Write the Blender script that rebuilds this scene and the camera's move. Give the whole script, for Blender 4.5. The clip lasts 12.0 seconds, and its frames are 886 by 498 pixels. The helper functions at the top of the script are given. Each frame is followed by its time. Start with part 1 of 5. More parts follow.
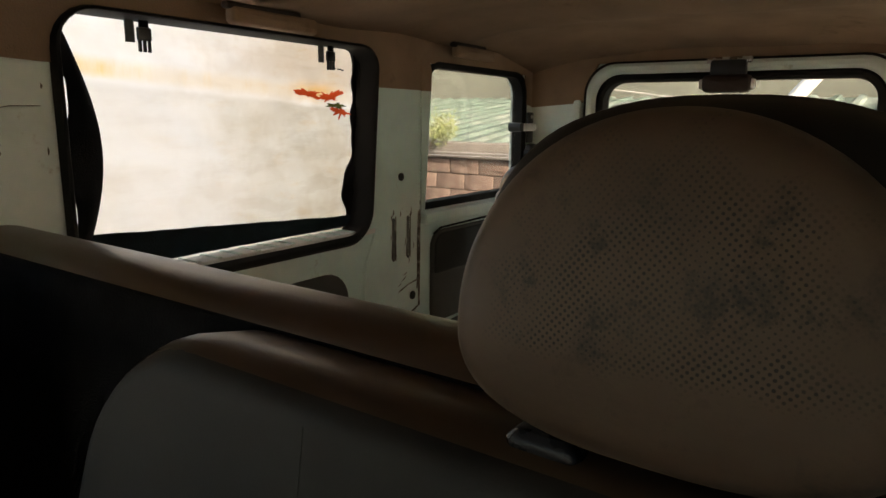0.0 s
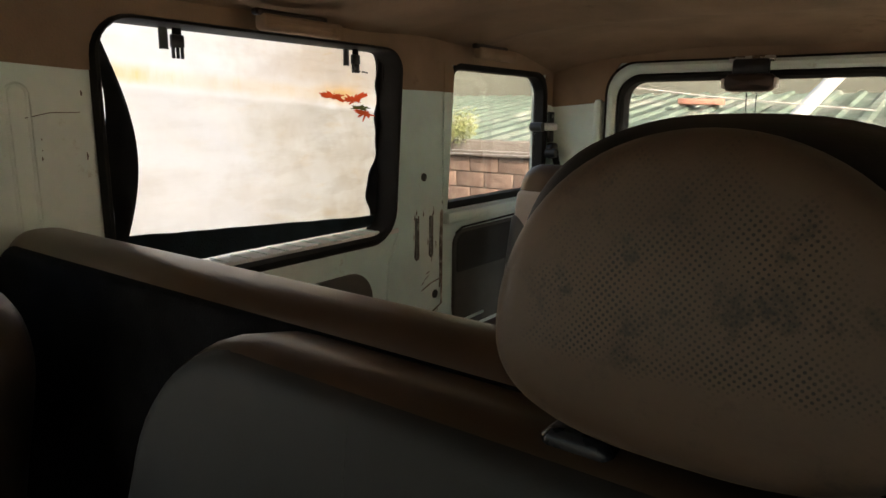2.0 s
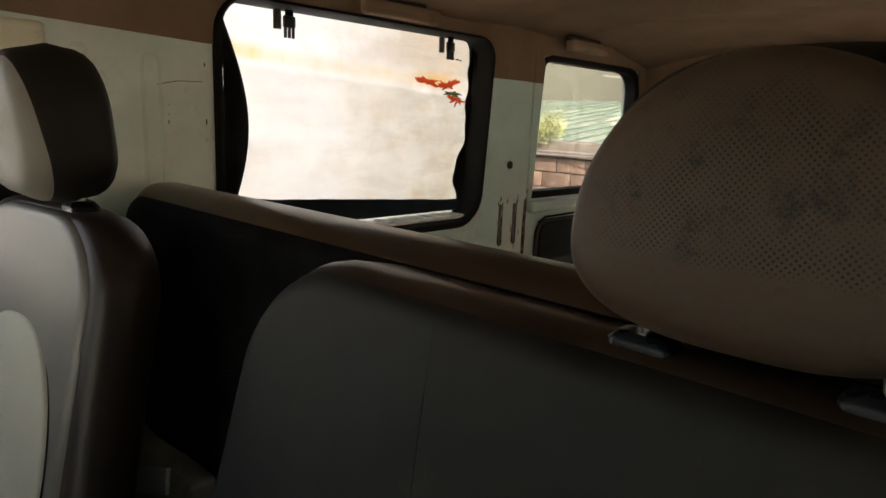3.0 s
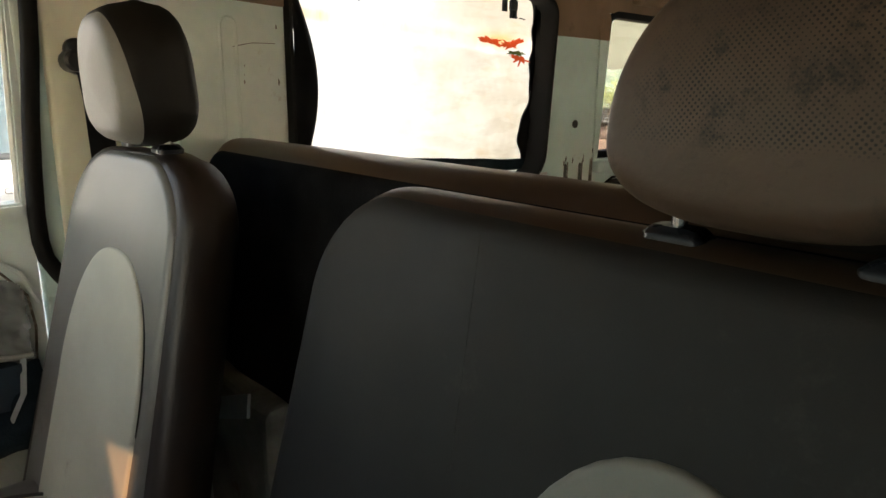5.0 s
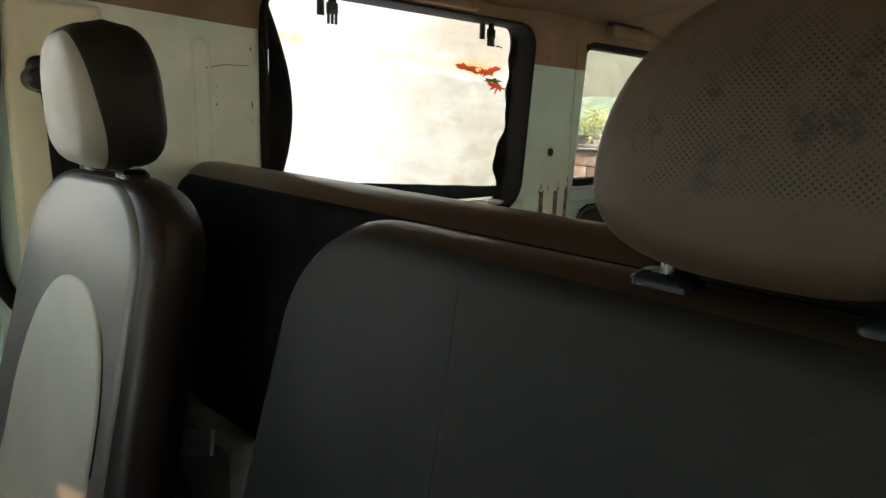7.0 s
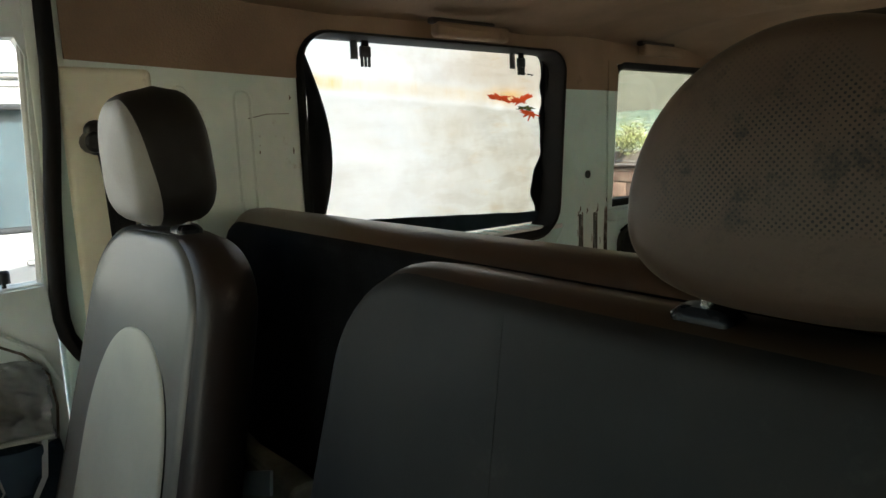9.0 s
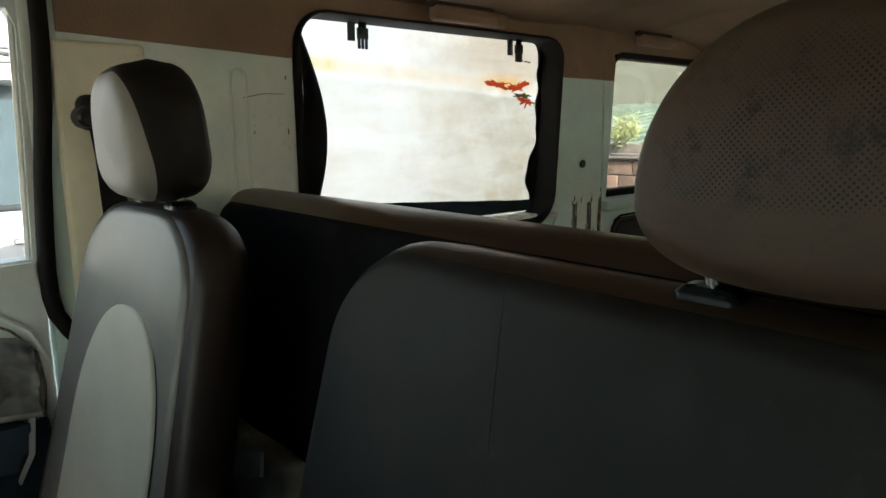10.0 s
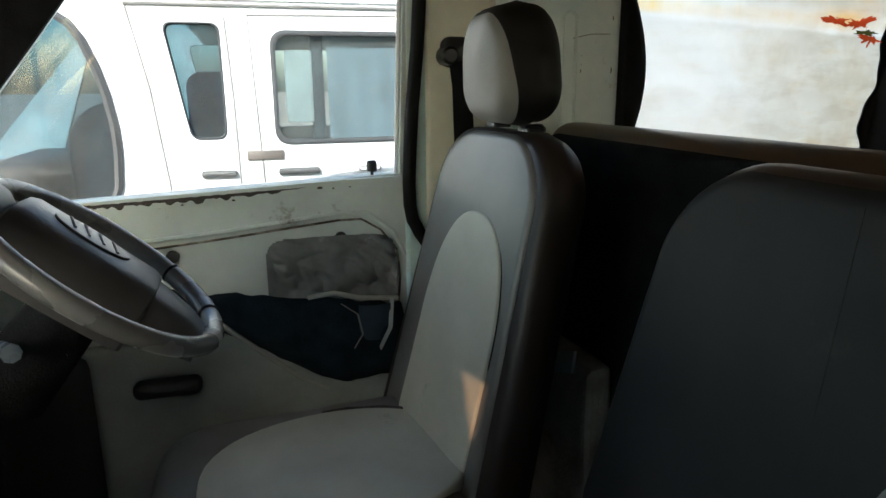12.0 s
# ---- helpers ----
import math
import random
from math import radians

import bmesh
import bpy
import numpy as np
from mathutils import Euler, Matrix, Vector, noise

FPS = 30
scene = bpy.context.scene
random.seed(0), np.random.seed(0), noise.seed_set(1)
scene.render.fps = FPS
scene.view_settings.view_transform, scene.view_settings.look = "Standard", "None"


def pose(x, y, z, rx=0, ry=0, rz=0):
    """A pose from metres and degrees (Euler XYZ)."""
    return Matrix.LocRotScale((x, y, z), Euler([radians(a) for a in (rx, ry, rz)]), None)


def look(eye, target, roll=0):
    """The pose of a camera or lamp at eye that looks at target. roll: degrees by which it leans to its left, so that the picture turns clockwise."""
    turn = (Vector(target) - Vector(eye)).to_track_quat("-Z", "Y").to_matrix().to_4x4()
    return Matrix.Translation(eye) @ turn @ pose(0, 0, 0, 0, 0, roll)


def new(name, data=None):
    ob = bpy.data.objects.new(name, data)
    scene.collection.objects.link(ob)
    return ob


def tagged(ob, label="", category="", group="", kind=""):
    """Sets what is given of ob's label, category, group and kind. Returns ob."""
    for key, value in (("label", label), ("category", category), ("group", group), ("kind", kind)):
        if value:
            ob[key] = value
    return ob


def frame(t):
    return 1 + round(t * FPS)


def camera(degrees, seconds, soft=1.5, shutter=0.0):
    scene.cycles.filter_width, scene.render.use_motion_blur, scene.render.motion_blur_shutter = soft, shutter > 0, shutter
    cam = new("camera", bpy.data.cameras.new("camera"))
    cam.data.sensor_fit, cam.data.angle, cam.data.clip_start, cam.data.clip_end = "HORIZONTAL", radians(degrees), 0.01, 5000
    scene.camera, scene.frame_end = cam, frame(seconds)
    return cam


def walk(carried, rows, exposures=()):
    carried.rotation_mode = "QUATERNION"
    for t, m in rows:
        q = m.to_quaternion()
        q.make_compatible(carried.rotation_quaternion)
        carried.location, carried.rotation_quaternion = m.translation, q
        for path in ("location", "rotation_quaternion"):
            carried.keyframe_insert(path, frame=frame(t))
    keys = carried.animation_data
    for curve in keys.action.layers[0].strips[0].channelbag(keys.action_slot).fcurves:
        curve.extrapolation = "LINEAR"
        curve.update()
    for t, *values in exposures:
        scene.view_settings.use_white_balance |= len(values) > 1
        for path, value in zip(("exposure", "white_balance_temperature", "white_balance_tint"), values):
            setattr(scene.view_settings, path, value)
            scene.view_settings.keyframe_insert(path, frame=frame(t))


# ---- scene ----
cam = camera(67.8, 12.0)
EXPOSURES = [(0, 1.93, 7450, 16), (0.5, 2.12, 7450, 16), (1.0, 2.20, 7450, 16), (1.5, 2.20, 7450, 17), (2.0, 2.07, 7300, 17), (2.5, 2.10, 7300, 17), (3.5, 2.16, 7200, 17), (5.5, 2.68, 7250, 13), (6.0, 2.66, 7200, 13), (6.5, 2.54, 7000, 11), (7.0, 2.50, 6800, 9), (7.5, 2.38, 6700, 8), (9.5, 2.14, 6450, 6), (10.5, 2.16, 6400, 6), (11.0, 2.24, 6400, 7), (11.5, 2.58, 6250, 6), (12, 1.99, 6100, 6)]
PATH = [
    (0, (0.555, 0.372, 1.449), (-0.561, 1.986, 1.06), 0.7),
    (0.5, (0.517, 0.409, 1.47), (-0.36, 2.164, 1.082), 0.2),
    (1, (0.52, 0.401, 1.467), (-0.372, 2.142, 1.052), 0.5),
    (1.5, (0.547, 0.368, 1.463), (-0.532, 2.003, 1.061), 0.7),
    (2, (0.558, 0.342, 1.463), (-0.601, 1.923, 1.064), 0.4),
    (2.5, (0.563, 0.338, 1.448), (-0.638, 1.891, 1.069), 1.4),
    (3, (0.603, 0.284, 1.404), (-0.746, 1.709, 1.017), 2.2),
    (3.5, (0.637, 0.256, 1.37), (-0.797, 1.597, 0.987), 2.7),
    (3.7, (0.644, 0.258, 1.366), (-0.798, 1.579, 0.946), 2.2),
    (5.3, (0.66, 0.262, 1.351), (-0.84, 1.505, 0.897), 0.3),
    (5.5, (0.659, 0.255, 1.352), (-0.849, 1.488, 0.901), 0.3),
    (6, (0.66, 0.262, 1.348), (-0.826, 1.513, 0.872), 0.7),
    (6.5, (0.642, 0.285, 1.353), (-0.78, 1.611, 0.889), 1.0),
    (7, (0.633, 0.277, 1.362), (-0.809, 1.606, 0.972), 1.8),
    (7.5, (0.631, 0.268, 1.366), (-0.837, 1.581, 1.022), 2.3),
    (7.7, (0.63, 0.278, 1.378), (-0.825, 1.611, 1.05), 1.1),
    (9.3, (0.648, 0.266, 1.385), (-0.894, 1.499, 1.064), -2.3),
    (9.5, (0.64, 0.271, 1.38), (-0.864, 1.549, 1.055), -1.7),
    (10, (0.635, 0.262, 1.371), (-0.878, 1.522, 1.022), -0.8),
    (10.5, (0.641, 0.267, 1.366), (-0.858, 1.538, 0.993), -0.8),
    (11, (0.652, 0.262, 1.365), (-0.802, 1.601, 1.06), 0.5),
    (11.5, (0.661, 0.171, 1.353), (-1.007, 1.186, 0.92), -1.4),
    (12, (0.705, 0.111, 1.338), (-1.159, 0.659, 0.864), -0.5),
]
walk(cam, [(t, look(eye, target, roll)) for t, eye, target, roll in PATH], EXPOSURES)

# ---- light ----
SUN_FROM = Vector((0.78, -0.40, 0.50)).normalized()
world = bpy.data.worlds.new("sky")
scene.world = world
world.use_nodes = True
wn = world.node_tree.nodes
sky = wn.new("ShaderNodeTexSky")
sky.sky_type = "NISHITA"
sky.sun_disc = False
sky.sun_elevation = math.asin(SUN_FROM.z)
sky.sun_rotation = math.atan2(SUN_FROM.x, SUN_FROM.y)
sky.air_density, sky.dust_density = 1.2, 3.0
wn["Background"].inputs["Strength"].default_value = 0.15
world.node_tree.links.new(sky.outputs[0], wn["Background"].inputs["Color"])
sun = new("sun", bpy.data.lights.new("sun", "SUN"))
sun.data.energy, sun.data.angle, sun.data.color = 5.0, radians(0.6), (1.0, 0.95, 0.86)
sun.matrix_world = look((0, 0, 6), Vector((0, 0, 6)) - SUN_FROM)


# ---- materials ----
def surface(name, color, rough=0.6, vary=0.25, scale=6.0, grain=60.0, bump=0.15, metal=0.0, dirt=None, dirt_amount=0.0, spec=0.5, dirt_scale=4.0, dents=0.0):
    """Paint, cloth or leather: colour that varies at two scales, worn patches, fine relief."""
    m = bpy.data.materials.new(name)
    m.use_nodes = True
    n, l = m.node_tree.nodes, m.node_tree.links
    b = n["Principled BSDF"]
    b.inputs["Metallic"].default_value = metal
    b.inputs["Specular IOR Level"].default_value = spec
    co = n.new("ShaderNodeTexCoord")
    big, fine = n.new("ShaderNodeTexNoise"), n.new("ShaderNodeTexNoise")
    big.inputs["Scale"].default_value, big.inputs["Detail"].default_value = scale, 5
    fine.inputs["Scale"].default_value, fine.inputs["Detail"].default_value = grain, 3
    for t in (big, fine):
        l.new(co.outputs["Object"], t.inputs["Vector"])
    ramp = n.new("ShaderNodeValToRGB")
    ramp.color_ramp.elements[0].position, ramp.color_ramp.elements[1].position = 0.3, 0.7
    c = Vector(color)
    ramp.color_ramp.elements[0].color = (*(c * (1 - vary)), 1)
    ramp.color_ramp.elements[1].color = (*[min(1, v) for v in c * (1 + vary * 0.6)], 1)
    l.new(big.outputs["Fac"], ramp.inputs["Fac"])
    out = ramp.outputs["Color"]
    g = n.new("ShaderNodeMixRGB")
    g.blend_type = "MULTIPLY"
    g.inputs["Fac"].default_value = 0.35 * vary + 0.05
    l.new(out, g.inputs["Color1"])
    l.new(fine.outputs["Color"], g.inputs["Color2"])
    out = g.outputs["Color"]
    if dirt:
        patch = n.new("ShaderNodeTexNoise")
        patch.inputs["Scale"].default_value, patch.inputs["Detail"].default_value, patch.inputs["Roughness"].default_value = dirt_scale, 9, 0.72
        l.new(co.outputs["Object"], patch.inputs["Vector"])
        r2 = n.new("ShaderNodeValToRGB")
        r2.color_ramp.elements[0].position, r2.color_ramp.elements[1].position = 0.66 - 0.2 * dirt_amount, 0.78 - 0.16 * dirt_amount
        l.new(patch.outputs["Fac"], r2.inputs["Fac"])
        mx = n.new("ShaderNodeMixRGB")
        l.new(r2.outputs["Color"], mx.inputs["Fac"])
        l.new(out, mx.inputs["Color1"])
        mx.inputs["Color2"].default_value = (*dirt, 1)
        out = mx.outputs["Color"]
    l.new(out, b.inputs["Base Color"])
    rr = n.new("ShaderNodeMapRange")
    rr.inputs["To Min"].default_value, rr.inputs["To Max"].default_value = max(0.03, rough - 0.12), min(1, rough + 0.12)
    l.new(big.outputs["Fac"], rr.inputs["Value"])
    l.new(rr.outputs["Result"], b.inputs["Roughness"])
    bp = n.new("ShaderNodeBump")
    bp.inputs["Strength"].default_value, bp.inputs["Distance"].default_value = bump, 0.004
    if dents:
        soft = n.new("ShaderNodeMath")
        soft.operation = "MULTIPLY_ADD"
        soft.inputs[1].default_value = dents
        l.new(big.outputs["Fac"], soft.inputs[0])
        l.new(fine.outputs["Fac"], soft.inputs[2])
        l.new(soft.outputs[0], bp.inputs["Height"])
    else:
        l.new(fine.outputs["Fac"], bp.inputs["Height"])
    l.new(bp.outputs["Normal"], b.inputs["Normal"])
    return m


def glass(name, tint=(1, 1, 1), rough=0.0, film=0.015):
    """A thin dusty pane: mostly clear, with a reflecting face and a little dust."""
    m = bpy.data.materials.new(name)
    m.use_nodes = True
    n, l = m.node_tree.nodes, m.node_tree.links
    n.remove(n["Principled BSDF"])
    clear, gloss, dust = n.new("ShaderNodeBsdfTransparent"), n.new("ShaderNodeBsdfGlossy"), n.new("ShaderNodeBsdfDiffuse")
    clear.inputs["Color"].default_value = (*tint, 1)
    gloss.inputs["Roughness"].default_value = max(0.02, rough)
    dust.inputs["Color"].default_value = (0.5, 0.5, 0.48, 1)
    lw, pw, fr = n.new("ShaderNodeLayerWeight"), n.new("ShaderNodeMath"), n.new("ShaderNodeMath")
    pw.operation, fr.operation = "POWER", "MULTIPLY_ADD"
    pw.inputs[1].default_value, fr.inputs[1].default_value, fr.inputs[2].default_value = 5.0, 0.6, 0.025
    l.new(lw.outputs["Facing"], pw.inputs[0])
    l.new(pw.outputs[0], fr.inputs[0])
    a, b2 = n.new("ShaderNodeMixShader"), n.new("ShaderNodeMixShader")
    l.new(fr.outputs[0], a.inputs[0])
    l.new(clear.outputs[0], a.inputs[1])
    l.new(gloss.outputs[0], a.inputs[2])
    no = n.new("ShaderNodeTexNoise")
    no.inputs["Scale"].default_value = 14
    mr = n.new("ShaderNodeMapRange")
    mr.inputs["To Max"].default_value = film * 2
    l.new(no.outputs["Fac"], mr.inputs["Value"])
    l.new(mr.outputs[0], b2.inputs[0])
    l.new(a.outputs[0], b2.inputs[1])
    l.new(dust.outputs[0], b2.inputs[2])
    l.new(b2.outputs[0], n["Material Output"].inputs["Surface"])
    return m


def film_sheet(name, color, marks=0.25, let=0.0):
    """Translucent plastic: the light behind it shows through as a milky glow."""
    m = bpy.data.materials.new(name)
    m.use_nodes = True
    n, l = m.node_tree.nodes, m.node_tree.links
    n.remove(n["Principled BSDF"])
    tl, df, mix = n.new("ShaderNodeBsdfTranslucent"), n.new("ShaderNodeBsdfDiffuse"), n.new("ShaderNodeMixShader")
    co, no, ramp = n.new("ShaderNodeTexCoord"), n.new("ShaderNodeTexNoise"), n.new("ShaderNodeValToRGB")
    mp = n.new("ShaderNodeMapping")
    mp.inputs["Scale"].default_value = (1, 1.0, 2.2)
    no.inputs["Scale"].default_value, no.inputs["Detail"].default_value = 5.5, 8
    c = Vector(color)
    ramp.color_ramp.elements[0].position, ramp.color_ramp.elements[1].position = 0.36, 0.62
    ramp.color_ramp.elements[0].color = (c.x * (1 - marks * 0.75), c.y * (1 - marks * 0.85), c.z * (1 - marks), 1)
    ramp.color_ramp.elements[1].color = (*c, 1)
    l.new(co.outputs["Object"], mp.inputs["Vector"])
    l.new(mp.outputs[0], no.inputs["Vector"])
    l.new(no.outputs["Fac"], ramp.inputs["Fac"])
    l.new(ramp.outputs["Color"], tl.inputs["Color"])
    df.inputs["Color"].default_value = (*(c * 0.5), 1)
    mix.inputs[0].default_value = 0.12
    l.new(tl.outputs[0], mix.inputs[1])
    l.new(df.outputs[0], mix.inputs[2])
    out = mix.outputs[0]
    if let:
        tr, m2 = n.new("ShaderNodeBsdfTransparent"), n.new("ShaderNodeMixShader")
        m2.inputs[0].default_value = let
        l.new(out, m2.inputs[1])
        l.new(tr.outputs[0], m2.inputs[2])
        out = m2.outputs[0]
    l.new(out, n["Material Output"].inputs["Surface"])
    return m


def curtain_film(name):
    """Milky plastic with a faded yellow band printed across it, fold shading tinted in, a little yellowed lower down.
    """
    m = film_sheet(name, (0.99, 0.945, 0.872), 0.09)
    n, l = m.node_tree.nodes, m.node_tree.links

    def math_node(op, a, b=None, c=None):
        q = n.new("ShaderNodeMath")
        q.operation = op
        for i, v in enumerate((a, b, c)):
            if v is None:
                continue
            if isinstance(v, (int, float)):
                q.inputs[i].default_value = v
            else:
                l.new(v, q.inputs[i])
        return q.outputs[0]

    def step(v, lo, hi):
        q = n.new("ShaderNodeMapRange")
        q.interpolation_type = "SMOOTHSTEP"
        q.inputs["From Min"].default_value, q.inputs["From Max"].default_value = lo, hi
        l.new(v, q.inputs["Value"])
        return q.outputs[0]

    def blot(scale, stretch, detail=6, turn=0.0):
        mp, q = n.new("ShaderNodeMapping"), n.new("ShaderNodeTexNoise")
        mp.inputs["Scale"].default_value, mp.inputs["Rotation"].default_value = stretch, (turn, 0, 0)
        q.inputs["Scale"].default_value, q.inputs["Detail"].default_value, q.inputs["Roughness"].default_value = scale, detail, 0.65
        l.new(co.outputs["Object"], mp.inputs["Vector"])
        l.new(mp.outputs[0], q.inputs["Vector"])
        return q.outputs["Fac"]

    def tint(color, fac, mode="MULTIPLY"):
        q = n.new("ShaderNodeMixRGB")
        q.blend_type = mode
        l.new(fac, q.inputs["Fac"])
        l.new(state[0], q.inputs["Color1"])
        q.inputs["Color2"].default_value = (*color, 1)
        state[0] = q.outputs[0]
    tl = [q for q in n if q.bl_idname == "ShaderNodeBsdfTranslucent"][0]
    state = [tl.inputs["Color"].links[0].from_socket]
    co = [q for q in n if q.bl_idname == "ShaderNodeTexCoord"][0]
    sep = n.new("ShaderNodeSeparateXYZ")
    l.new(co.outputs["Object"], sep.inputs[0])
    y, z = sep.outputs["Y"], sep.outputs["Z"]
    wob = blot(7, (1, 1, 1))
    # height within the band, which slopes gently down towards the rear
    h = math_node("ADD", math_node("MULTIPLY_ADD", y, 0.055, z), math_node("MULTIPLY_ADD", wob, 0.03, -0.009))
    band = math_node("MULTIPLY", step(h, 1.586, 1.612), math_node("SUBTRACT", 1.0, step(h, 1.620, 1.650)))
    strength = math_node("MULTIPLY_ADD", step(blot(4, (1, 1, 0.2)), 0.42, 0.62), 0.85, 0.25)
    tint((0.98, 0.76, 0.36), math_node("MULTIPLY", band, strength))
    lower = math_node("SUBTRACT", 1.0, step(h, 1.576, 1.592))
    rear = step(math_node("MULTIPLY_ADD", wob, 0.5, y), 1.50, 2.05)
    tint((0.77, 0.755, 0.68), math_node("MULTIPLY", lower, math_node("MULTIPLY_ADD", rear, 0.7, 0.25)))
    tint((0.95, 0.82, 0.62), math_node("MULTIPLY", step(blot(9, (1, 0.8, 2.2), 6), 0.52, 0.74), math_node("MULTIPLY_ADD", rear, 0.5, 0.1)))
    # broad duller bands, greyer towards the rear and the top
    tint((0.82, 0.765, 0.68), math_node("MULTIPLY", step(blot(3.0, (1, 1.1, 0.9), 4), 0.46, 0.66), math_node("MULTIPLY_ADD", rear, 0.55, 0.30)))
    tint((0.82, 0.75, 0.66), math_node("MULTIPLY", math_node("MULTIPLY", step(h, 1.625, 1.665), rear), 0.9))
    # orange that has run out round the print, and folds shaded in by darker tint
    run = n.new("ShaderNodeVectorMath")
    run.operation = "LENGTH"
    rp = n.new("ShaderNodeMapping")
    rp.inputs["Location"].default_value, rp.inputs["Scale"].default_value = (0, -12.6, -39.7), (0, 7.0, 26.0)
    l.new(co.outputs["Object"], rp.inputs["Vector"])
    l.new(rp.outputs[0], run.inputs[0])
    tint((1.0, 0.70, 0.34), math_node("MULTIPLY", math_node("SUBTRACT", 1.0, step(math_node("MULTIPLY_ADD", wob, 0.9, run.outputs["Value"]), 0.45, 1.45)), 0.85))
    tint((0.80, 0.745, 0.66), math_node("MULTIPLY", step(blot(5.5, (1, 0.7, 2.8), 4, 0.45), 0.50, 0.62), math_node("MULTIPLY", lower, math_node("MULTIPLY_ADD", rear, 0.30, 0.15))))
    tint((0.85, 0.80, 0.71), math_node("MULTIPLY", step(blot(8.0, (1, 0.6, 3.2), 3, -0.35), 0.50, 0.72), math_node("MULTIPLY_ADD", rear, 0.25, 0.15)))
    l.new(state[0], tl.inputs["Color"])
    return m


def perforated(name, color):
    """Pale vinyl with a field of punched holes, soiled by use."""
    m = surface(name, color, 0.5, 0.25, 9, 120, 0.12, dirt=(0.06, 0.043, 0.03), dirt_amount=0.6, dirt_scale=22)
    n, l = m.node_tree.nodes, m.node_tree.links
    b = n["Principled BSDF"]
    co = n.new("ShaderNodeTexCoord")
    holes = []
    for shift in (0.0, 0.5):
        mp = n.new("ShaderNodeMapping")
        mp.inputs["Scale"].default_value = (205, 0, 205)
        mp.inputs["Location"].default_value = (shift, 0, shift)
        fr = n.new("ShaderNodeVectorMath")
        fr.operation = "FRACTION"
        sb = n.new("ShaderNodeVectorMath")
        sb.operation = "SUBTRACT"
        sb.inputs[1].default_value = (0.5, 0, 0.5)
        ln = n.new("ShaderNodeVectorMath")
        ln.operation = "LENGTH"
        l.new(co.outputs["Object"], mp.inputs["Vector"])
        l.new(mp.outputs[0], fr.inputs[0])
        l.new(fr.outputs[0], sb.inputs[0])
        l.new(sb.outputs[0], ln.inputs[0])
        holes.append(ln.outputs["Value"])
    mn = n.new("ShaderNodeMath")
    mn.operation = "MINIMUM"
    l.new(holes[0], mn.inputs[0])
    l.new(holes[1], mn.inputs[1])
    # grime widens some of the holes
    grime = n.new("ShaderNodeTexNoise")
    grime.inputs["Scale"].default_value, grime.inputs["Detail"].default_value = 34, 4
    l.new(co.outputs["Object"], grime.inputs["Vector"])
    wide = n.new("ShaderNodeMath")
    wide.operation = "MULTIPLY_ADD"
    wide.inputs[1].default_value = -0.30
    l.new(grime.outputs["Fac"], wide.inputs[0])
    l.new(mn.outputs[0], wide.inputs[2])
    mn = wide
    edge = n.new("ShaderNodeMapRange")
    edge.inputs["From Min"].default_value, edge.inputs["From Max"].default_value = -0.008, 0.036
    edge.inputs["To Min"].default_value, edge.inputs["To Max"].default_value = 1, 0
    l.new(mn.outputs[0], edge.inputs["Value"])
    # the punched field: a bell, wide below and narrow above, thinning out at its edges
    sep = n.new("ShaderNodeSeparateXYZ")
    l.new(co.outputs["Object"], sep.inputs[0])
    field = n.new("ShaderNodeVectorMath")
    field.operation = "LENGTH"
    fm = n.new("ShaderNodeMapping")
    fm.inputs["Location"].default_value = FIELD_SHIFT
    fm.inputs["Scale"].default_value = FIELD_SCALE
    l.new(co.outputs["Object"], fm.inputs["Vector"])
    l.new(fm.outputs[0], field.inputs[0])
    wob = n.new("ShaderNodeTexNoise")
    wob.inputs["Scale"].default_value, wob.inputs["Detail"].default_value = 30, 5
    l.new(co.outputs["Object"], wob.inputs["Vector"])
    ad = n.new("ShaderNodeMath")
    ad.operation = "MULTIPLY_ADD"
    ad.inputs[1].default_value = 1.1
    l.new(wob.outputs["Fac"], ad.inputs[0])
    l.new(field.outputs["Value"], ad.inputs[2])
    bell = n.new("ShaderNodeMapRange")
    bell.inputs["From Min"].default_value, bell.inputs["From Max"].default_value = 1.24, 1.52
    bell.inputs["To Min"].default_value, bell.inputs["To Max"].default_value = 1.0, 0.0
    l.new(ad.outputs[0], bell.inputs["Value"])
    low = n.new("ShaderNodeMath")
    low.operation = "MULTIPLY_ADD"
    low.inputs[1].default_value = 0.040
    l.new(wob.outputs["Fac"], low.inputs[0])
    l.new(sep.outputs["Z"], low.inputs[2])
    cut = n.new("ShaderNodeMapRange")
    cut.inputs["From Min"].default_value, cut.inputs["From Max"].default_value = 0.080, 0.090
    l.new(low.outputs[0], cut.inputs["Value"])
    fe = n.new("ShaderNodeMath")
    fe.operation = "MULTIPLY"
    l.new(bell.outputs[0], fe.inputs[0])
    l.new(cut.outputs[0], fe.inputs[1])
    mu = n.new("ShaderNodeMath")
    mu.operation = "MULTIPLY"
    l.new(edge.outputs[0], mu.inputs[0])
    l.new(fe.outputs[0], mu.inputs[1])
    # many holes are clogged with dust and hardly show
    dust, open_holes, seen = n.new("ShaderNodeTexNoise"), n.new("ShaderNodeMapRange"), n.new("ShaderNodeMath")
    dust.inputs["Scale"].default_value, dust.inputs["Detail"].default_value, dust.inputs["Roughness"].default_value = 17, 8, 0.8
    open_holes.inputs["From Min"].default_value, open_holes.inputs["From Max"].default_value, open_holes.inputs["To Min"].default_value = 0.38, 0.56, 0.55
    seen.operation = "MULTIPLY"
    l.new(co.outputs["Object"], dust.inputs["Vector"])
    l.new(dust.outputs["Fac"], open_holes.inputs["Value"])
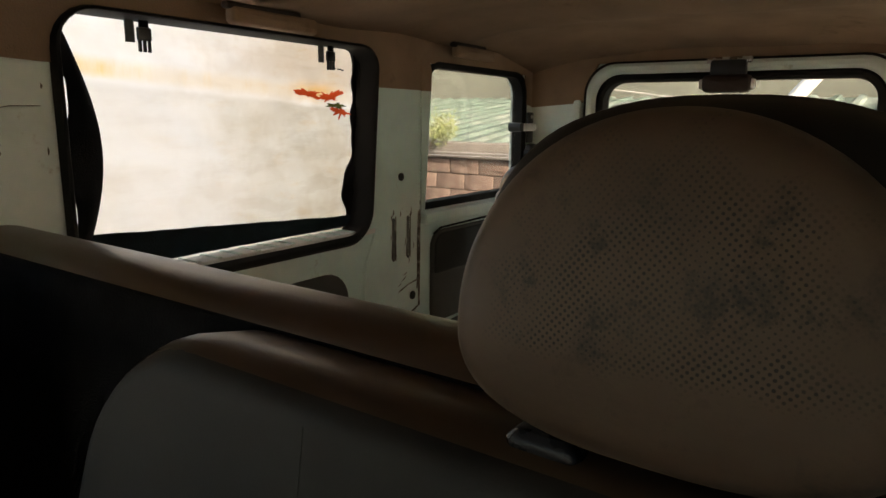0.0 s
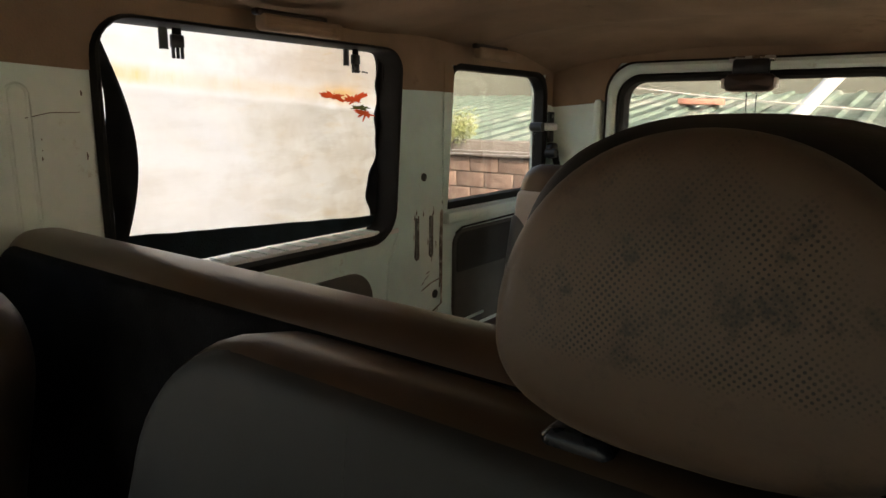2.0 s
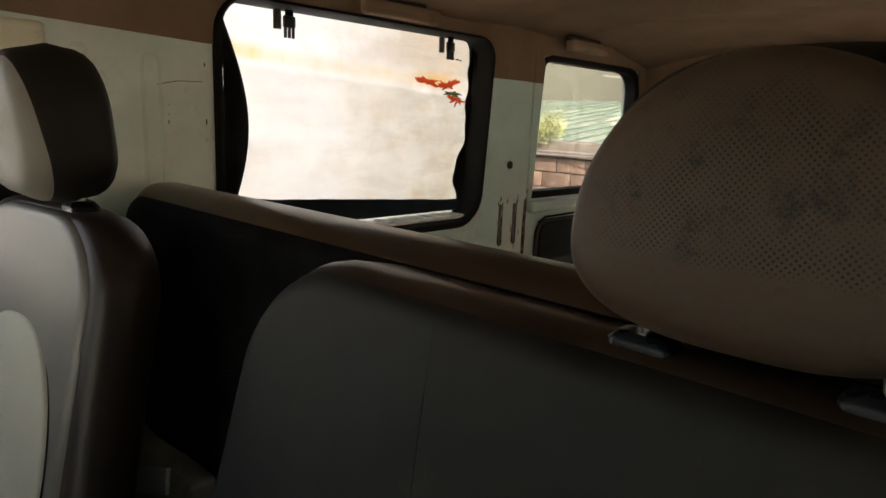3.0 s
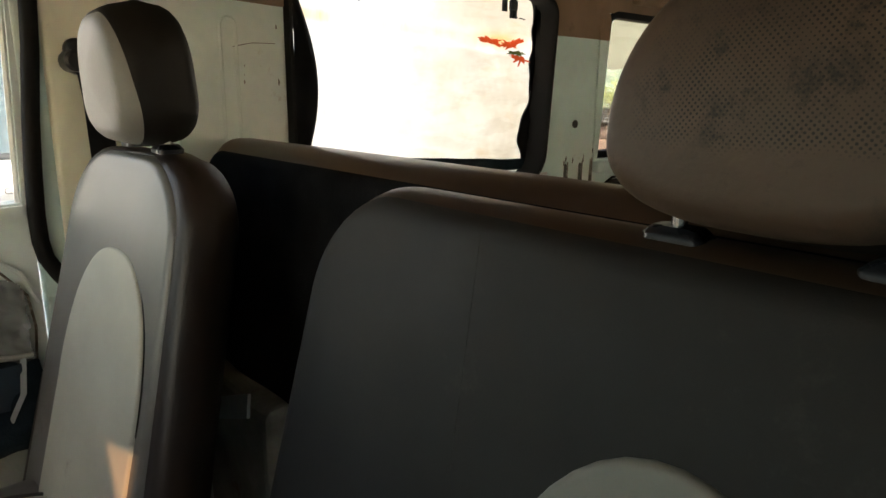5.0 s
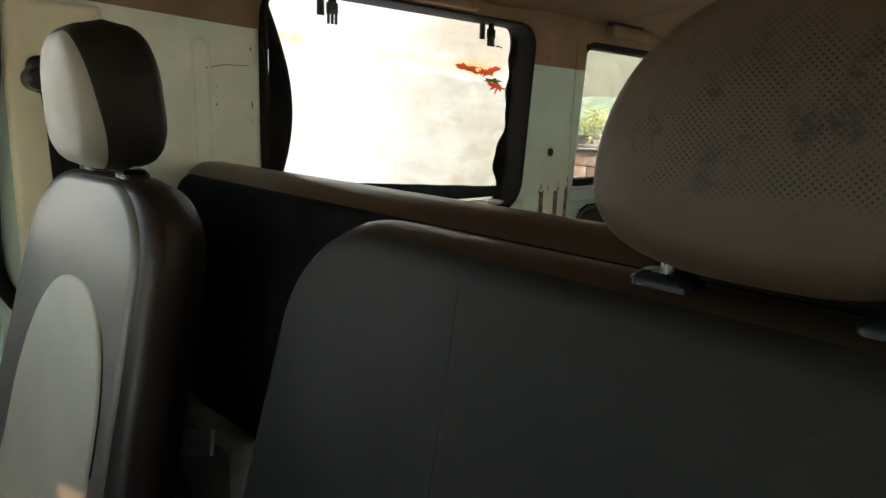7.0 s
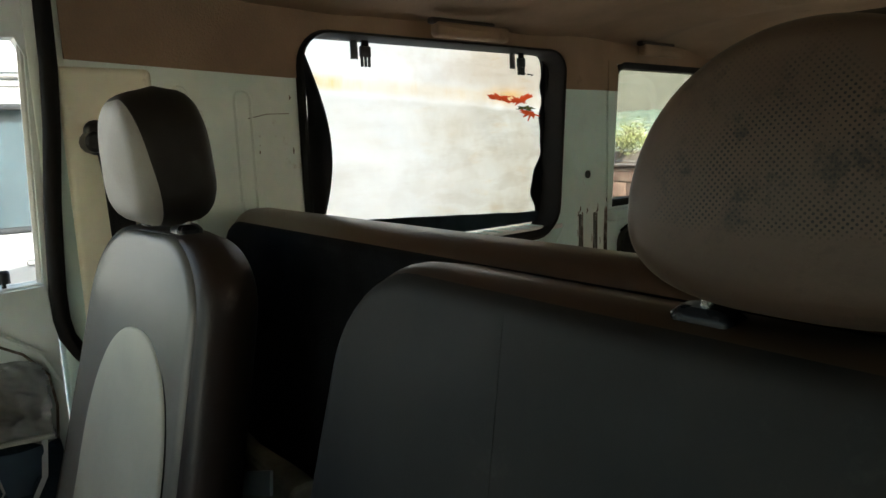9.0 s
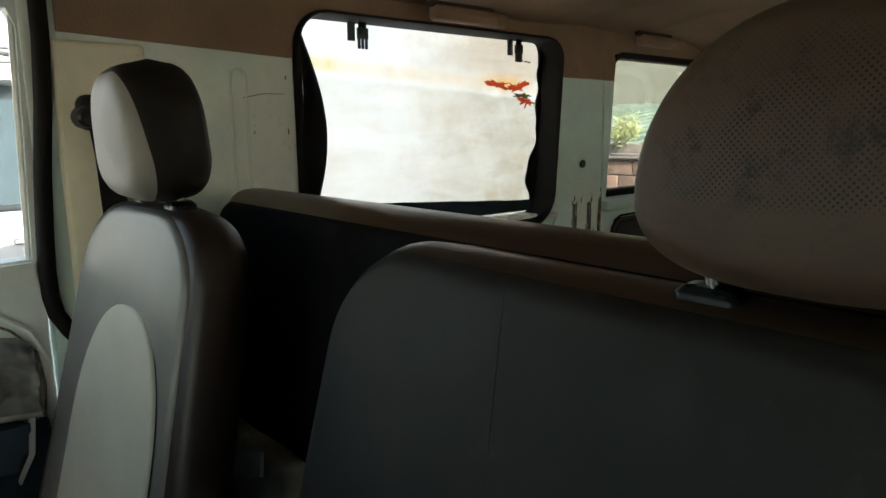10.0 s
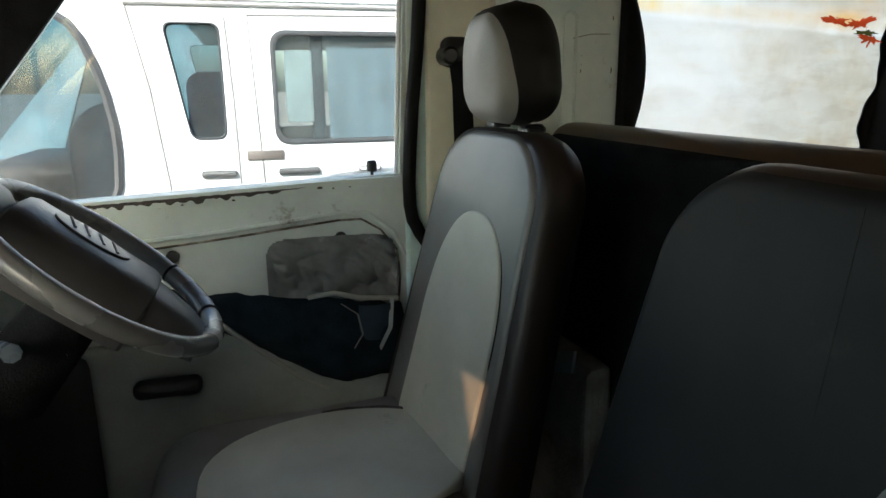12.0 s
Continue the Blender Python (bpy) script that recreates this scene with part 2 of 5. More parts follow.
    l.new(open_holes.outputs[0], seen.inputs[0])
    l.new(mu.outputs[0], seen.inputs[1])
    mu = seen
    # grime rubbed in round the holes
    rub, rs, rf, rm = n.new("ShaderNodeTexNoise"), n.new("ShaderNodeMapRange"), n.new("ShaderNodeMath"), n.new("ShaderNodeMixRGB")
    rub.inputs["Scale"].default_value, rub.inputs["Detail"].default_value, rub.inputs["Roughness"].default_value = 24, 9, 0.74
    rs.inputs["From Min"].default_value, rs.inputs["From Max"].default_value, rs.inputs["To Max"].default_value = 0.535, 0.62, 0.88
    rf.operation = "MULTIPLY"
    l.new(co.outputs["Object"], rub.inputs["Vector"])
    l.new(rub.outputs["Fac"], rs.inputs["Value"])
    l.new(rs.outputs[0], rf.inputs[0])
    l.new(fe.outputs[0], rf.inputs[1])
    l.new(rf.outputs[0], rm.inputs["Fac"])
    l.new(b.inputs["Base Color"].links[0].from_socket, rm.inputs["Color1"])
    rm.inputs["Color2"].default_value = (0.022, 0.0155, 0.011, 1)
    old = rm.outputs[0]
    mx = n.new("ShaderNodeMixRGB")
    l.new(mu.outputs[0], mx.inputs["Fac"])
    l.new(old, mx.inputs["Color1"])
    mx.inputs["Color2"].default_value = (0.012, 0.009, 0.007, 1)
    l.new(mx.outputs[0], b.inputs["Base Color"])
    return m


FIELD_SHIFT, FIELD_SCALE = (-0.03, 0, -0.50), (9.0, 0, 7.6)


def faded(m, color, scale, lo, hi):
    """A second, older tone that shows through the paint in broad cloudy patches."""
    n, l = m.node_tree.nodes, m.node_tree.links
    b = n["Principled BSDF"]
    co, no, mr, mx = n.new("ShaderNodeTexCoord"), n.new("ShaderNodeTexNoise"), n.new("ShaderNodeMapRange"), n.new("ShaderNodeMixRGB")
    no.inputs["Scale"].default_value, no.inputs["Detail"].default_value = scale, 4
    mr.inputs["From Min"].default_value, mr.inputs["From Max"].default_value = lo, hi
    mx.blend_type = "MULTIPLY"
    mx.inputs["Color2"].default_value = (*color, 1)
    l.new(co.outputs["Object"], no.inputs["Vector"])
    l.new(no.outputs["Fac"], mr.inputs["Value"])
    l.new(mr.outputs[0], mx.inputs["Fac"])
    l.new(b.inputs["Base Color"].links[0].from_socket, mx.inputs["Color1"])
    l.new(mx.outputs[0], b.inputs["Base Color"])
    return m


CREAM = faded(surface("cream_paint", (0.78, 0.86, 0.805), 0.40, 0.12, 5, 40, 0.05, dirt=(0.34, 0.29, 0.20), dirt_amount=0.22, dirt_scale=7), (0.84, 0.98, 0.99), 3.2, 0.42, 0.60)
WHITE = surface("white_paint", (0.80, 0.80, 0.78), 0.35, 0.06, 4, 40, 0.04, dirt=(0.45, 0.40, 0.33), dirt_amount=0.1)
BUTTER = surface("butter_paint", (0.86, 0.84, 0.68), 0.42, 0.15, 6, 40, 0.05, dirt=(0.45, 0.42, 0.32), dirt_amount=0.35, dirt_scale=5)
WORN = surface("worn_door_paint", (0.78, 0.85, 0.83), 0.45, 0.12, 6, 50, 0.06, dirt=(0.16, 0.12, 0.08), dirt_amount=0.22, dirt_scale=9)
CHIP = surface("bare_chipped_metal", (0.075, 0.06, 0.058), 0.7, 0.4, 30, 140, 0.3)
CABLE = surface("grey_cable", (0.5, 0.5, 0.52), 0.5)

RUST = surface("rusty_edge", (0.15, 0.108, 0.078), 0.8, 0.5, 30, 140, 0.4, dirt=(0.5, 0.48, 0.42), dirt_amount=0.85, dirt_scale=30)
FELT = surface("brown_felt", (0.315, 0.218, 0.150), 0.95, 0.22, 5, 220, 0.30, spec=0.15, dirt=(0.13, 0.085, 0.055), dirt_amount=0.25, dirt_scale=3)
RUBBER = surface("black_rubber", (0.0095, 0.0088, 0.0085), 0.66, 0.3, 12, 90, 0.15, spec=0.2)
BLACK = surface("black_plastic", (0.015, 0.016, 0.018), 0.35, 0.3, 15, 150, 0.10)
GLOSSBLACK = surface("moulded_black_plastic", (0.012, 0.014, 0.018), 0.28, 0.2, 15, 150, 0.05, spec=0.28)
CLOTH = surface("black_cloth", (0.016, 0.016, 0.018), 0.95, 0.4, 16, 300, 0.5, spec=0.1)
NAVY = surface("navy_cloth", (0.016, 0.028, 0.039), 0.9, 0.5, 18, 200, 0.6, spec=0.15)
BROWN = surface("brown_leather", (0.056, 0.035, 0.0228), 0.36, 0.30, 8, 420, 0.03, spec=1.0)
SADDLE = surface("dark_saddle_leather", (0.036, 0.0235, 0.016), 0.36, 0.30, 8, 420, 0.03, spec=1.0)
for hide in (BROWN, SADDLE):
    hide.node_tree.nodes["Principled BSDF"].inputs["Specular Tint"].default_value = (1.0, 0.74, 0.52, 1)
ESPRESSO = surface("espresso_leather", (0.032, 0.0215, 0.0165), 0.42, 0.30, 8, 420, 0.07, dirt=(0.06, 0.05, 0.04), dirt_amount=0.15, dents=7)
HIDE = surface("dull_dark_hide", (0.019, 0.0165, 0.0135), 0.58, 0.3, 9, 420, 0.07, spec=0.3, dents=6)
GREYL = surface("grey_leather", (0.182, 0.175, 0.160), 0.36, 0.20, 7, 420, 0.06, dirt=(0.10, 0.085, 0.07), dirt_amount=0.15, spec=0.75, dents=6)
DARKL = surface("charcoal_leather", (0.0265, 0.0245, 0.0205), 0.60, 0.42, 5, 420, 0.06, dirt=(0.056, 0.050, 0.043), dirt_amount=0.32, spec=0.34, dents=8)
PALEL = surface("pale_leather", (0.56, 0.545, 0.455), 0.5, 0.15, 7, 420, 0.07, dirt=(0.2, 0.16, 0.12), dirt_amount=0.12, dents=7)
# darker base colour than PALEL, for the passenger's inlay
DULLGREY = surface("dull_grey_leather", (0.27, 0.262, 0.215), 0.5, 0.2, 7, 420, 0.07, dirt=(0.14, 0.11, 0.085), dirt_amount=0.25, dents=7)
PERF = perforated("perforated_vinyl", (0.126, 0.082, 0.052))
TRIM = surface("grey_trim_board", (0.085, 0.080, 0.072), 0.8, 0.25, 9, 180, 0.25)
DARKTRIM = surface("dark_trim_cloth", (0.032, 0.031, 0.030), 0.9, 0.3, 9, 200, 0.3)
CHROME = surface("steel", (0.55, 0.54, 0.52), 0.28, 0.2, 30, 120, 0.05, metal=1.0)
STEELBRIGHT = surface("bright_steel", (0.80, 0.80, 0.80), 0.38, 0.1, 30, 120, 0.03, metal=0.15)
GREYBOARD = surface("greyed_board", (0.37, 0.40, 0.38), 0.85, 0.25, 7, 150, 0.3, dirt=(0.12, 0.11, 0.10), dirt_amount=0.25)
RIMGREY = surface("rim_plastic", (0.20, 0.195, 0.19), 0.27, 0.15, 12, 150, 0.04, spec=0.8)
HUBGREY = surface("hub_plastic", (0.075, 0.071, 0.071), 0.42, 0.15, 12, 180, 0.10)
GREYP = surface("grey_plastic", (0.16, 0.16, 0.16), 0.45, 0.25, 12, 150, 0.10, dirt=(0.3, 0.28, 0.25), dirt_amount=0.1)
DASHTOP = surface("sun_bleached_dash", (0.24, 0.235, 0.225), 0.6, 0.2, 8, 140, 0.15)
DASH = surface("dashboard_plastic", (0.035, 0.037, 0.04), 0.55, 0.3, 10, 160, 0.15)
FLOORM = surface("dark_floor_mat", (0.035, 0.033, 0.03), 0.85, 0.4, 10, 120, 0.4, dirt=(0.12, 0.10, 0.08), dirt_amount=0.3)
GROUNDM = surface("dry_earth", (0.26, 0.21, 0.16), 0.95, 0.35, 1.2, 25, 0.5)
CLEAR = glass("window_glass", (0.80, 0.80, 0.77), film=0.10)
DUSTY = glass("dusty_door_glass", (0.97, 0.98, 0.98), film=0.055)
SCREEN = glass("windscreen_glass", (0.78, 0.81, 0.80), film=0.05)
BLUEGLASS = glass("parked_van_glass", (0.62, 0.69, 0.72), 0.02, 0.03)
CABGLASS = glass("parked_van_cab_glass", (0.34, 0.46, 0.53), 0.02, 0.022)
# tint that weakens the sun through the hole added in door_2
TINTED = glass("sun_dimming_glass", (0.34, 0.26, 0.20), film=0.01)
# for the added sheet that spreads sunlight from the far window
FILLFILM = film_sheet("fill_light_film", (0.42, 0.40, 0.37), 0.04)
SHEET = curtain_film("milky_plastic")
PRINT_RED = film_sheet("red_print", (0.74, 0.10, 0.035), 0.6)
WEBBING = surface("grey_webbing", (0.16, 0.165, 0.165), 0.9, 0.3, 20, 300, 0.4, spec=0.2)
PRINT_GREEN = film_sheet("green_print", (0.10, 0.11, 0.035), 0.5)
POLY = surface("grey_polythene", (0.25, 0.262, 0.255), 0.24, 0.4, 10, 60, 0.05, spec=0.9, dirt=(0.16, 0.16, 0.155), dirt_amount=0.3, dirt_scale=12)


# ---- mesh helpers ----
def mesh(name, bm, material, smooth=True):
    bmesh.ops.recalc_face_normals(bm, faces=bm.faces[:])
    me = bpy.data.meshes.new(name)
    bm.to_mesh(me)
    bm.free()
    if smooth:
        me.polygons.foreach_set("use_smooth", [True] * len(me.polygons))
        me.set_sharp_from_angle(angle=radians(38))
    me.materials.append(material)
    return me


def part(name, bm, material, parent, label="", smooth=True):
    ob = new(name, mesh(name, bm, material, smooth))
    ob.parent = parent
    return tagged(ob, label)


def thing(name, label, category, group="", kind="", at=(0, 0, 0)):
    ob = new(name)
    ob.location = at
    return tagged(ob, label, category, group, kind)


def solid(name, bm, material, label, category, kind="", group="", smooth=True):
    return tagged(new(name, mesh(name, bm, material, smooth)), label, category, group, kind)


def box(x0, x1, y0, y1, z0, z1, bevel=0.0, seg=2, bm=None):
    bm = bm or bmesh.new()
    m = Matrix.Translation(((x0 + x1) / 2, (y0 + y1) / 2, (z0 + z1) / 2)) @ Matrix.Diagonal((x1 - x0, y1 - y0, z1 - z0, 1))
    made = bmesh.ops.create_cube(bm, size=1, matrix=m)["verts"]
    if bevel:
        edges = list({e for v in made for e in v.link_edges})
        bmesh.ops.bevel(bm, geom=edges, offset=bevel, segments=seg, profile=0.5, affect="EDGES")
    return bm


def rrect(u0, u1, v0, v1, r, n=6):
    """A rounded rectangle as a loop of points, anticlockwise; r: one radius or four (from lower left round to upper left)."""
    rs = r if isinstance(r, (tuple, list)) else (r,) * 4
    pts = []
    for (cu, cv, a0), q in zip(((u0, v0, 180), (u1, v0, 270), (u1, v1, 0), (u0, v1, 90)), rs):
        ou, ov = cu + (q if cu == u0 else -q), cv + (q if cv == v0 else -q)
        for k in range(n + 1):
            a = radians(a0 + 90 * k / n)
            pts.append((ou + q * math.cos(a), ov + q * math.sin(a)))
    return pts


def plate(loops, axis, a, b, bm=None):
    """A flat plate between a and b along an axis, with an outer loop and holes that go right through."""
    bm = bm or bmesh.new()

    def at(u, v, w):
        return (w, u, v) if axis == "x" else (u, w, v) if axis == "y" else (u, v, w)
    sides = []
    for w in (a, b):
        edges, rings = [], []
        for lp in loops:
            vs = [bm.verts.new(at(u, v, w)) for u, v in lp]
            edges += [bm.edges.new((vs[i], vs[(i + 1) % len(vs)])) for i in range(len(vs))]
            rings.append(vs)
        bmesh.ops.triangle_fill(bm, use_beauty=True, use_dissolve=False, edges=edges)
        sides.append(rings)
    for p, q in zip(*sides):
        for i in range(len(p)):
            j = (i + 1) % len(p)
            bm.faces.new((p[i], p[j], q[j], q[i]))
    return bm


def ring(outer, inner, axis, a, b, bulge=0.0, bm=None):
    """A frame between two loops of the same length, rounded towards b by bulge."""
    bm = bm or bmesh.new()

    def at(p, w):
        u, v = p
        return (w, u, v) if axis == "x" else (u, w, v)
    mid = [((p[0] * 0.7 + q[0] * 0.3, p[1] * 0.7 + q[1] * 0.3), (p[0] * 0.3 + q[0] * 0.7, p[1] * 0.3 + q[1] * 0.7)) for p, q in zip(outer, inner)]
    rows = [[bm.verts.new(at(p, a)) for p in outer], [bm.verts.new(at(p, b)) for p in outer],
            [bm.verts.new(at(p[0], b + bulge)) for p in mid], [bm.verts.new(at(p[1], b + bulge)) for p in mid],
            [bm.verts.new(at(p, b)) for p in inner], [bm.verts.new(at(p, a)) for p in inner]]
    n = len(outer)
    for k in range(6):
        r, s = rows[k], rows[(k + 1) % 6]
        for i in range(n):
            j = (i + 1) % n
            bm.faces.new((r[i], r[j], s[j], s[i]))
    return bm


def tube(points, radius, n=8, closed=False, bm=None, radii=None):
    """A round bar along points."""
    bm = bm or bmesh.new()
    ps = [Vector(p) for p in points]
    rows = []
    side = None
    for i, p in enumerate(ps):
        q0 = ps[i - 1] if (i or closed) else p
        q1 = ps[(i + 1) % len(ps)] if (i < len(ps) - 1 or closed) else p
        d = (q1 - q0).normalized()
        if side is None:
            side = d.cross(Vector((0, 0, 1)) if abs(d.z) < 0.7 else Vector((0, 1, 0)))
        side = (side - d * side.dot(d)).normalized()
        nor = side.cross(d)
        r = radii[i] if radii else radius
        rows.append([bm.verts.new(p + r * (math.cos(2 * math.pi * k / n) * side + math.sin(2 * math.pi * k / n) * nor)) for k in range(n)])
    for i in range(len(rows) - (0 if closed else 1)):
        a, b = rows[i], rows[(i + 1) % len(rows)]
        for k in range(n):
            bm.faces.new((a[k], a[(k + 1) % n], b[(k + 1) % n], b[k]))
    if not closed:
        bm.faces.new(rows[0][::-1])
        bm.faces.new(rows[-1])
    return bm


def pillow(outline, depth, edge, crown=0.01, back=None, m=None, bm=None, puff=0.0):
    """Upholstery: an outline in x and z, rounded at its rim by edge, front at y=0 (bulging out by crown), back at y=depth."""
    bm = bm or bmesh.new()
    back = edge if back is None else back
    cx = sum(p[0] for p in outline) / len(outline)
    cz = sum(p[1] for p in outline) / len(outline)
    size = min(max(p[0] for p in outline) - min(p[0] for p in outline), max(p[1] for p in outline) - min(p[1] for p in outline)) / 2
    n = len(outline)
    nor = []
    for i in range(n):
        p, q = outline[i - 1], outline[(i + 1) % n]
        t = Vector((q[0] - p[0], q[1] - p[1])).normalized()
        nor.append(Vector((-t.y, t.x)))
    area = sum(outline[i][0] * outline[(i + 1) % n][1] - outline[(i + 1) % n][0] * outline[i][1] for i in range(n))
    if area < 0:
        nor = [-v for v in nor]

    def loop(inset, y, shrink=0.0):
        return [bm.verts.new(((p[0] + v.x * inset) * (1 - shrink) + cx * shrink, y, (p[1] + v.y * inset) * (1 - shrink) + cz * shrink)) for p, v in zip(outline, nor)]
    rows = []
    for s in (0.85, 0.6, 0.3):
        rows.append(loop(edge, -crown * (1 - s * s * 0) * (1 - (1 - s) ** 2) , s))
    rows.append(loop(edge, 0))
    for k in range(1, 5):
        a = radians(90 * k / 5)
        rows.append(loop(edge * (1 - math.sin(a)), edge * (1 - math.cos(a))))
    rows.append(loop(0, edge))
    if puff:
        rows.append(loop(-puff, (edge + depth - back) / 2))
    rows.append(loop(0, depth - back))
    for k in range(1, 5):
        a = radians(90 * k / 5)
        rows.append(loop(back * (1 - math.cos(a)), depth - back + back * math.sin(a)))
    rows.append(loop(back, depth))
    for a, b in zip(rows, rows[1:]):
        for i in range(n):
            j = (i + 1) % n
            bm.faces.new((a[i], a[j], b[j], b[i]))
    bm.faces.new(rows[0][::-1])
    bm.faces.new(rows[-1])
    if m is not None:
        bmesh.ops.transform(bm, matrix=m, verts=bm.verts[:])
    return bm


def split(bm, point, normal):
    """Two halves of one shell, cut along a seam."""
    halves = []
    for outer in (True, False):
        b = bm.copy()
        bmesh.ops.bisect_plane(b, geom=b.verts[:] + b.edges[:] + b.faces[:], plane_co=point, plane_no=normal, clear_outer=outer, clear_inner=not outer)
        halves.append(b)
    bm.free()
    return halves


def strip(points, width, axis=(0, 0, 1), thick=0.003, bm=None):
    """A flat band along points, its width along an axis."""
    bm = bm or bmesh.new()
    w = Vector(axis).normalized() * width / 2
    ps = [Vector(p) for p in points]
    rows = []
    for i, p in enumerate(ps):
        d = (ps[min(i + 1, len(ps) - 1)] - ps[max(i - 1, 0)]).normalized()
        t = d.cross(w).normalized() * thick / 2
        rows.append([bm.verts.new(p + s * w + k * t) for s, k in ((-1, -1), (1, -1), (1, 1), (-1, 1))])
    for a, b in zip(rows, rows[1:]):
        for k in range(4):
            bm.faces.new((a[k], a[(k + 1) % 4], b[(k + 1) % 4], b[k]))
    bm.faces.new(rows[0][::-1])
    bm.faces.new(rows[-1])
    return bm


def crumple(bm, amount, scale, seed=0.0):
    for v in bm.verts:
        v.co += amount * noise.noise_vector(v.co * scale + Vector((seed, seed, seed)))
    return bm


def grid(nu, nv, f, thick=None, bm=None):
    """A sheet of points f(u, v), u and v from 0 to 1; thick: a vector that gives it a back."""
    bm = bm or bmesh.new()
    faces = [[[bm.verts.new(Vector(f(i / nu, j / nv)) + (Vector(o))) for j in range(nv + 1)] for i in range(nu + 1)] for o in ([(0, 0, 0)] if thick is None else [(0, 0, 0), thick])]
    for s in faces:
        for i in range(nu):
            for j in range(nv):
                bm.faces.new((s[i][j], s[i + 1][j], s[i + 1][j + 1], s[i][j + 1]))
    if thick is not None:
        a, b = faces
        for i in range(nu):
            for j in (0, nv):
                bm.faces.new((a[i][j], a[i + 1][j], b[i + 1][j], b[i][j]))
        for j in range(nv):
            for i in (0, nu):
                bm.faces.new((a[i][j], a[i][j + 1], b[i][j + 1], b[i][j]))
    return bm


# ---- the setting ----
LEFT, RIGHT, REAR, FLOOR, FELT_Z = -0.80, 0.745, 3.0, 0.34, 1.545

solid("ground", grid(2, 2, lambda u, v: (-400 + 800 * u, -400 + 800 * v, 0)), GROUNDM, "dry brown earth and gravel yard", "ground", "structure")
solid("floor", box(LEFT - 0.05, RIGHT + 0.05, -0.95, 3.06, 0.25, FLOOR), FLOORM, "dark rubber matting on the van floor", "floor", "structure")



def lean(loop, k, top):
    """A window outline whose rear edge leans: points below top move forward by k for each metre."""
    mid = sum(p[0] for p in loop) / len(loop)
    return [(u - k * max(0.0, top - v) if u > mid else u, v) for u, v in loop]


MID_OUT = lean(rrect(1.010, 1.961, 1.065, 1.660, (0.05, 0.10, 0.07, 0.09)), 0.075, 1.60)
MID_IN = lean(rrect(1.028, 1.940, 1.095, 1.648, (0.04, 0.08, 0.055, 0.07)), 0.075, 1.60)
Q_OUT = [(u + (0.09 * (v - 1.15) if u < 2.5 else 0), v) for u, v in rrect(2.185, 2.945, 1.135, 1.645, (0.03, 0.07, 0.10, 0.06))]
Q_IN = [(u + (0.09 * (v - 1.15) if u < 2.5 else 0), v) for u, v in rrect(2.203, 2.905, 1.16, 1.618, (0.02, 0.05, 0.08, 0.045))]
MID_CUT = lean(rrect(1.018, 1.950, 1.080, 1.654, (0.04, 0.08, 0.055, 0.07)), 0.075, 1.60)
Q_CUT = [(u + (0.09 * (v - 1.15) if u < 2.5 else 0), v) for u, v in rrect(2.198, 2.915, 1.153, 1.625, (0.02, 0.05, 0.08, 0.045))]

# the near side wall, from the front door's post to the rear
wall = solid("wall_left", plate([[(0.53, FLOOR), (3.05, FLOOR), (3.05, 1.80), (0.53, 1.80)], MID_CUT, Q_CUT], "x", LEFT - 0.06, LEFT),
             CREAM, "cream painted steel side wall, scratched and stained", "wall", "structure")
felt = [(0.53, FELT_Z + 0.02), (0.99, FELT_Z), (0.99, 1.80), (0.53, 1.80)]
felt2 = [(0.99, FELT_Z), (1.016, FELT_Z), (1.016, 1.575), (1.030, 1.615), (1.058, 1.645), (1.10, 1.654), (1.885, 1.654), (1.93, 1.636), (1.952, 1.590), (1.952, 1.54), (2.205, 1.54), (2.22, 1.63), (2.92, 1.63), (2.92, 1.512), (2.985, 1.505), (2.985, 1.79), (0.99, 1.79)]
part("felt_lining", plate([felt], "x", LEFT - 0.005, LEFT + 0.006), FELT, wall, "brown felt lining")
part("felt_lining", plate([felt2], "x", LEFT - 0.005, LEFT + 0.005), FELT, wall, "brown felt lining")
for y, z0, z1 in ((0.735, 1.05, 1.50), (0.875, 1.05, 1.495)):
    part("pressed_rib", tube([(LEFT - 0.001, y - 0.018, z0)] + [(LEFT - 0.001, y + 0.018 * math.cos(a), z1 + 0.018 * math.sin(a)) for a in [math.pi - math.pi * k / 8 for k in range(9)]] + [(LEFT - 0.001, y + 0.018, z0)], 0.0045, 6), CREAM, wall)
part("crease", tube([(LEFT, 1.895, FLOOR), (LEFT, 1.893, 0.90), (LEFT, 1.905, 1.0), (LEFT, 1.955, 1.10)], 0.006, 6), CREAM, wall)
for y, z, r in ((2.082, 1.258, 0.0135), (2.146, 0.842, 0.015)):
    part("bolt_hole", tube([(LEFT - 0.002, y, z), (LEFT + 0.003, y, z)], r, 14), BLACK, wall, "dark round bolt hole")
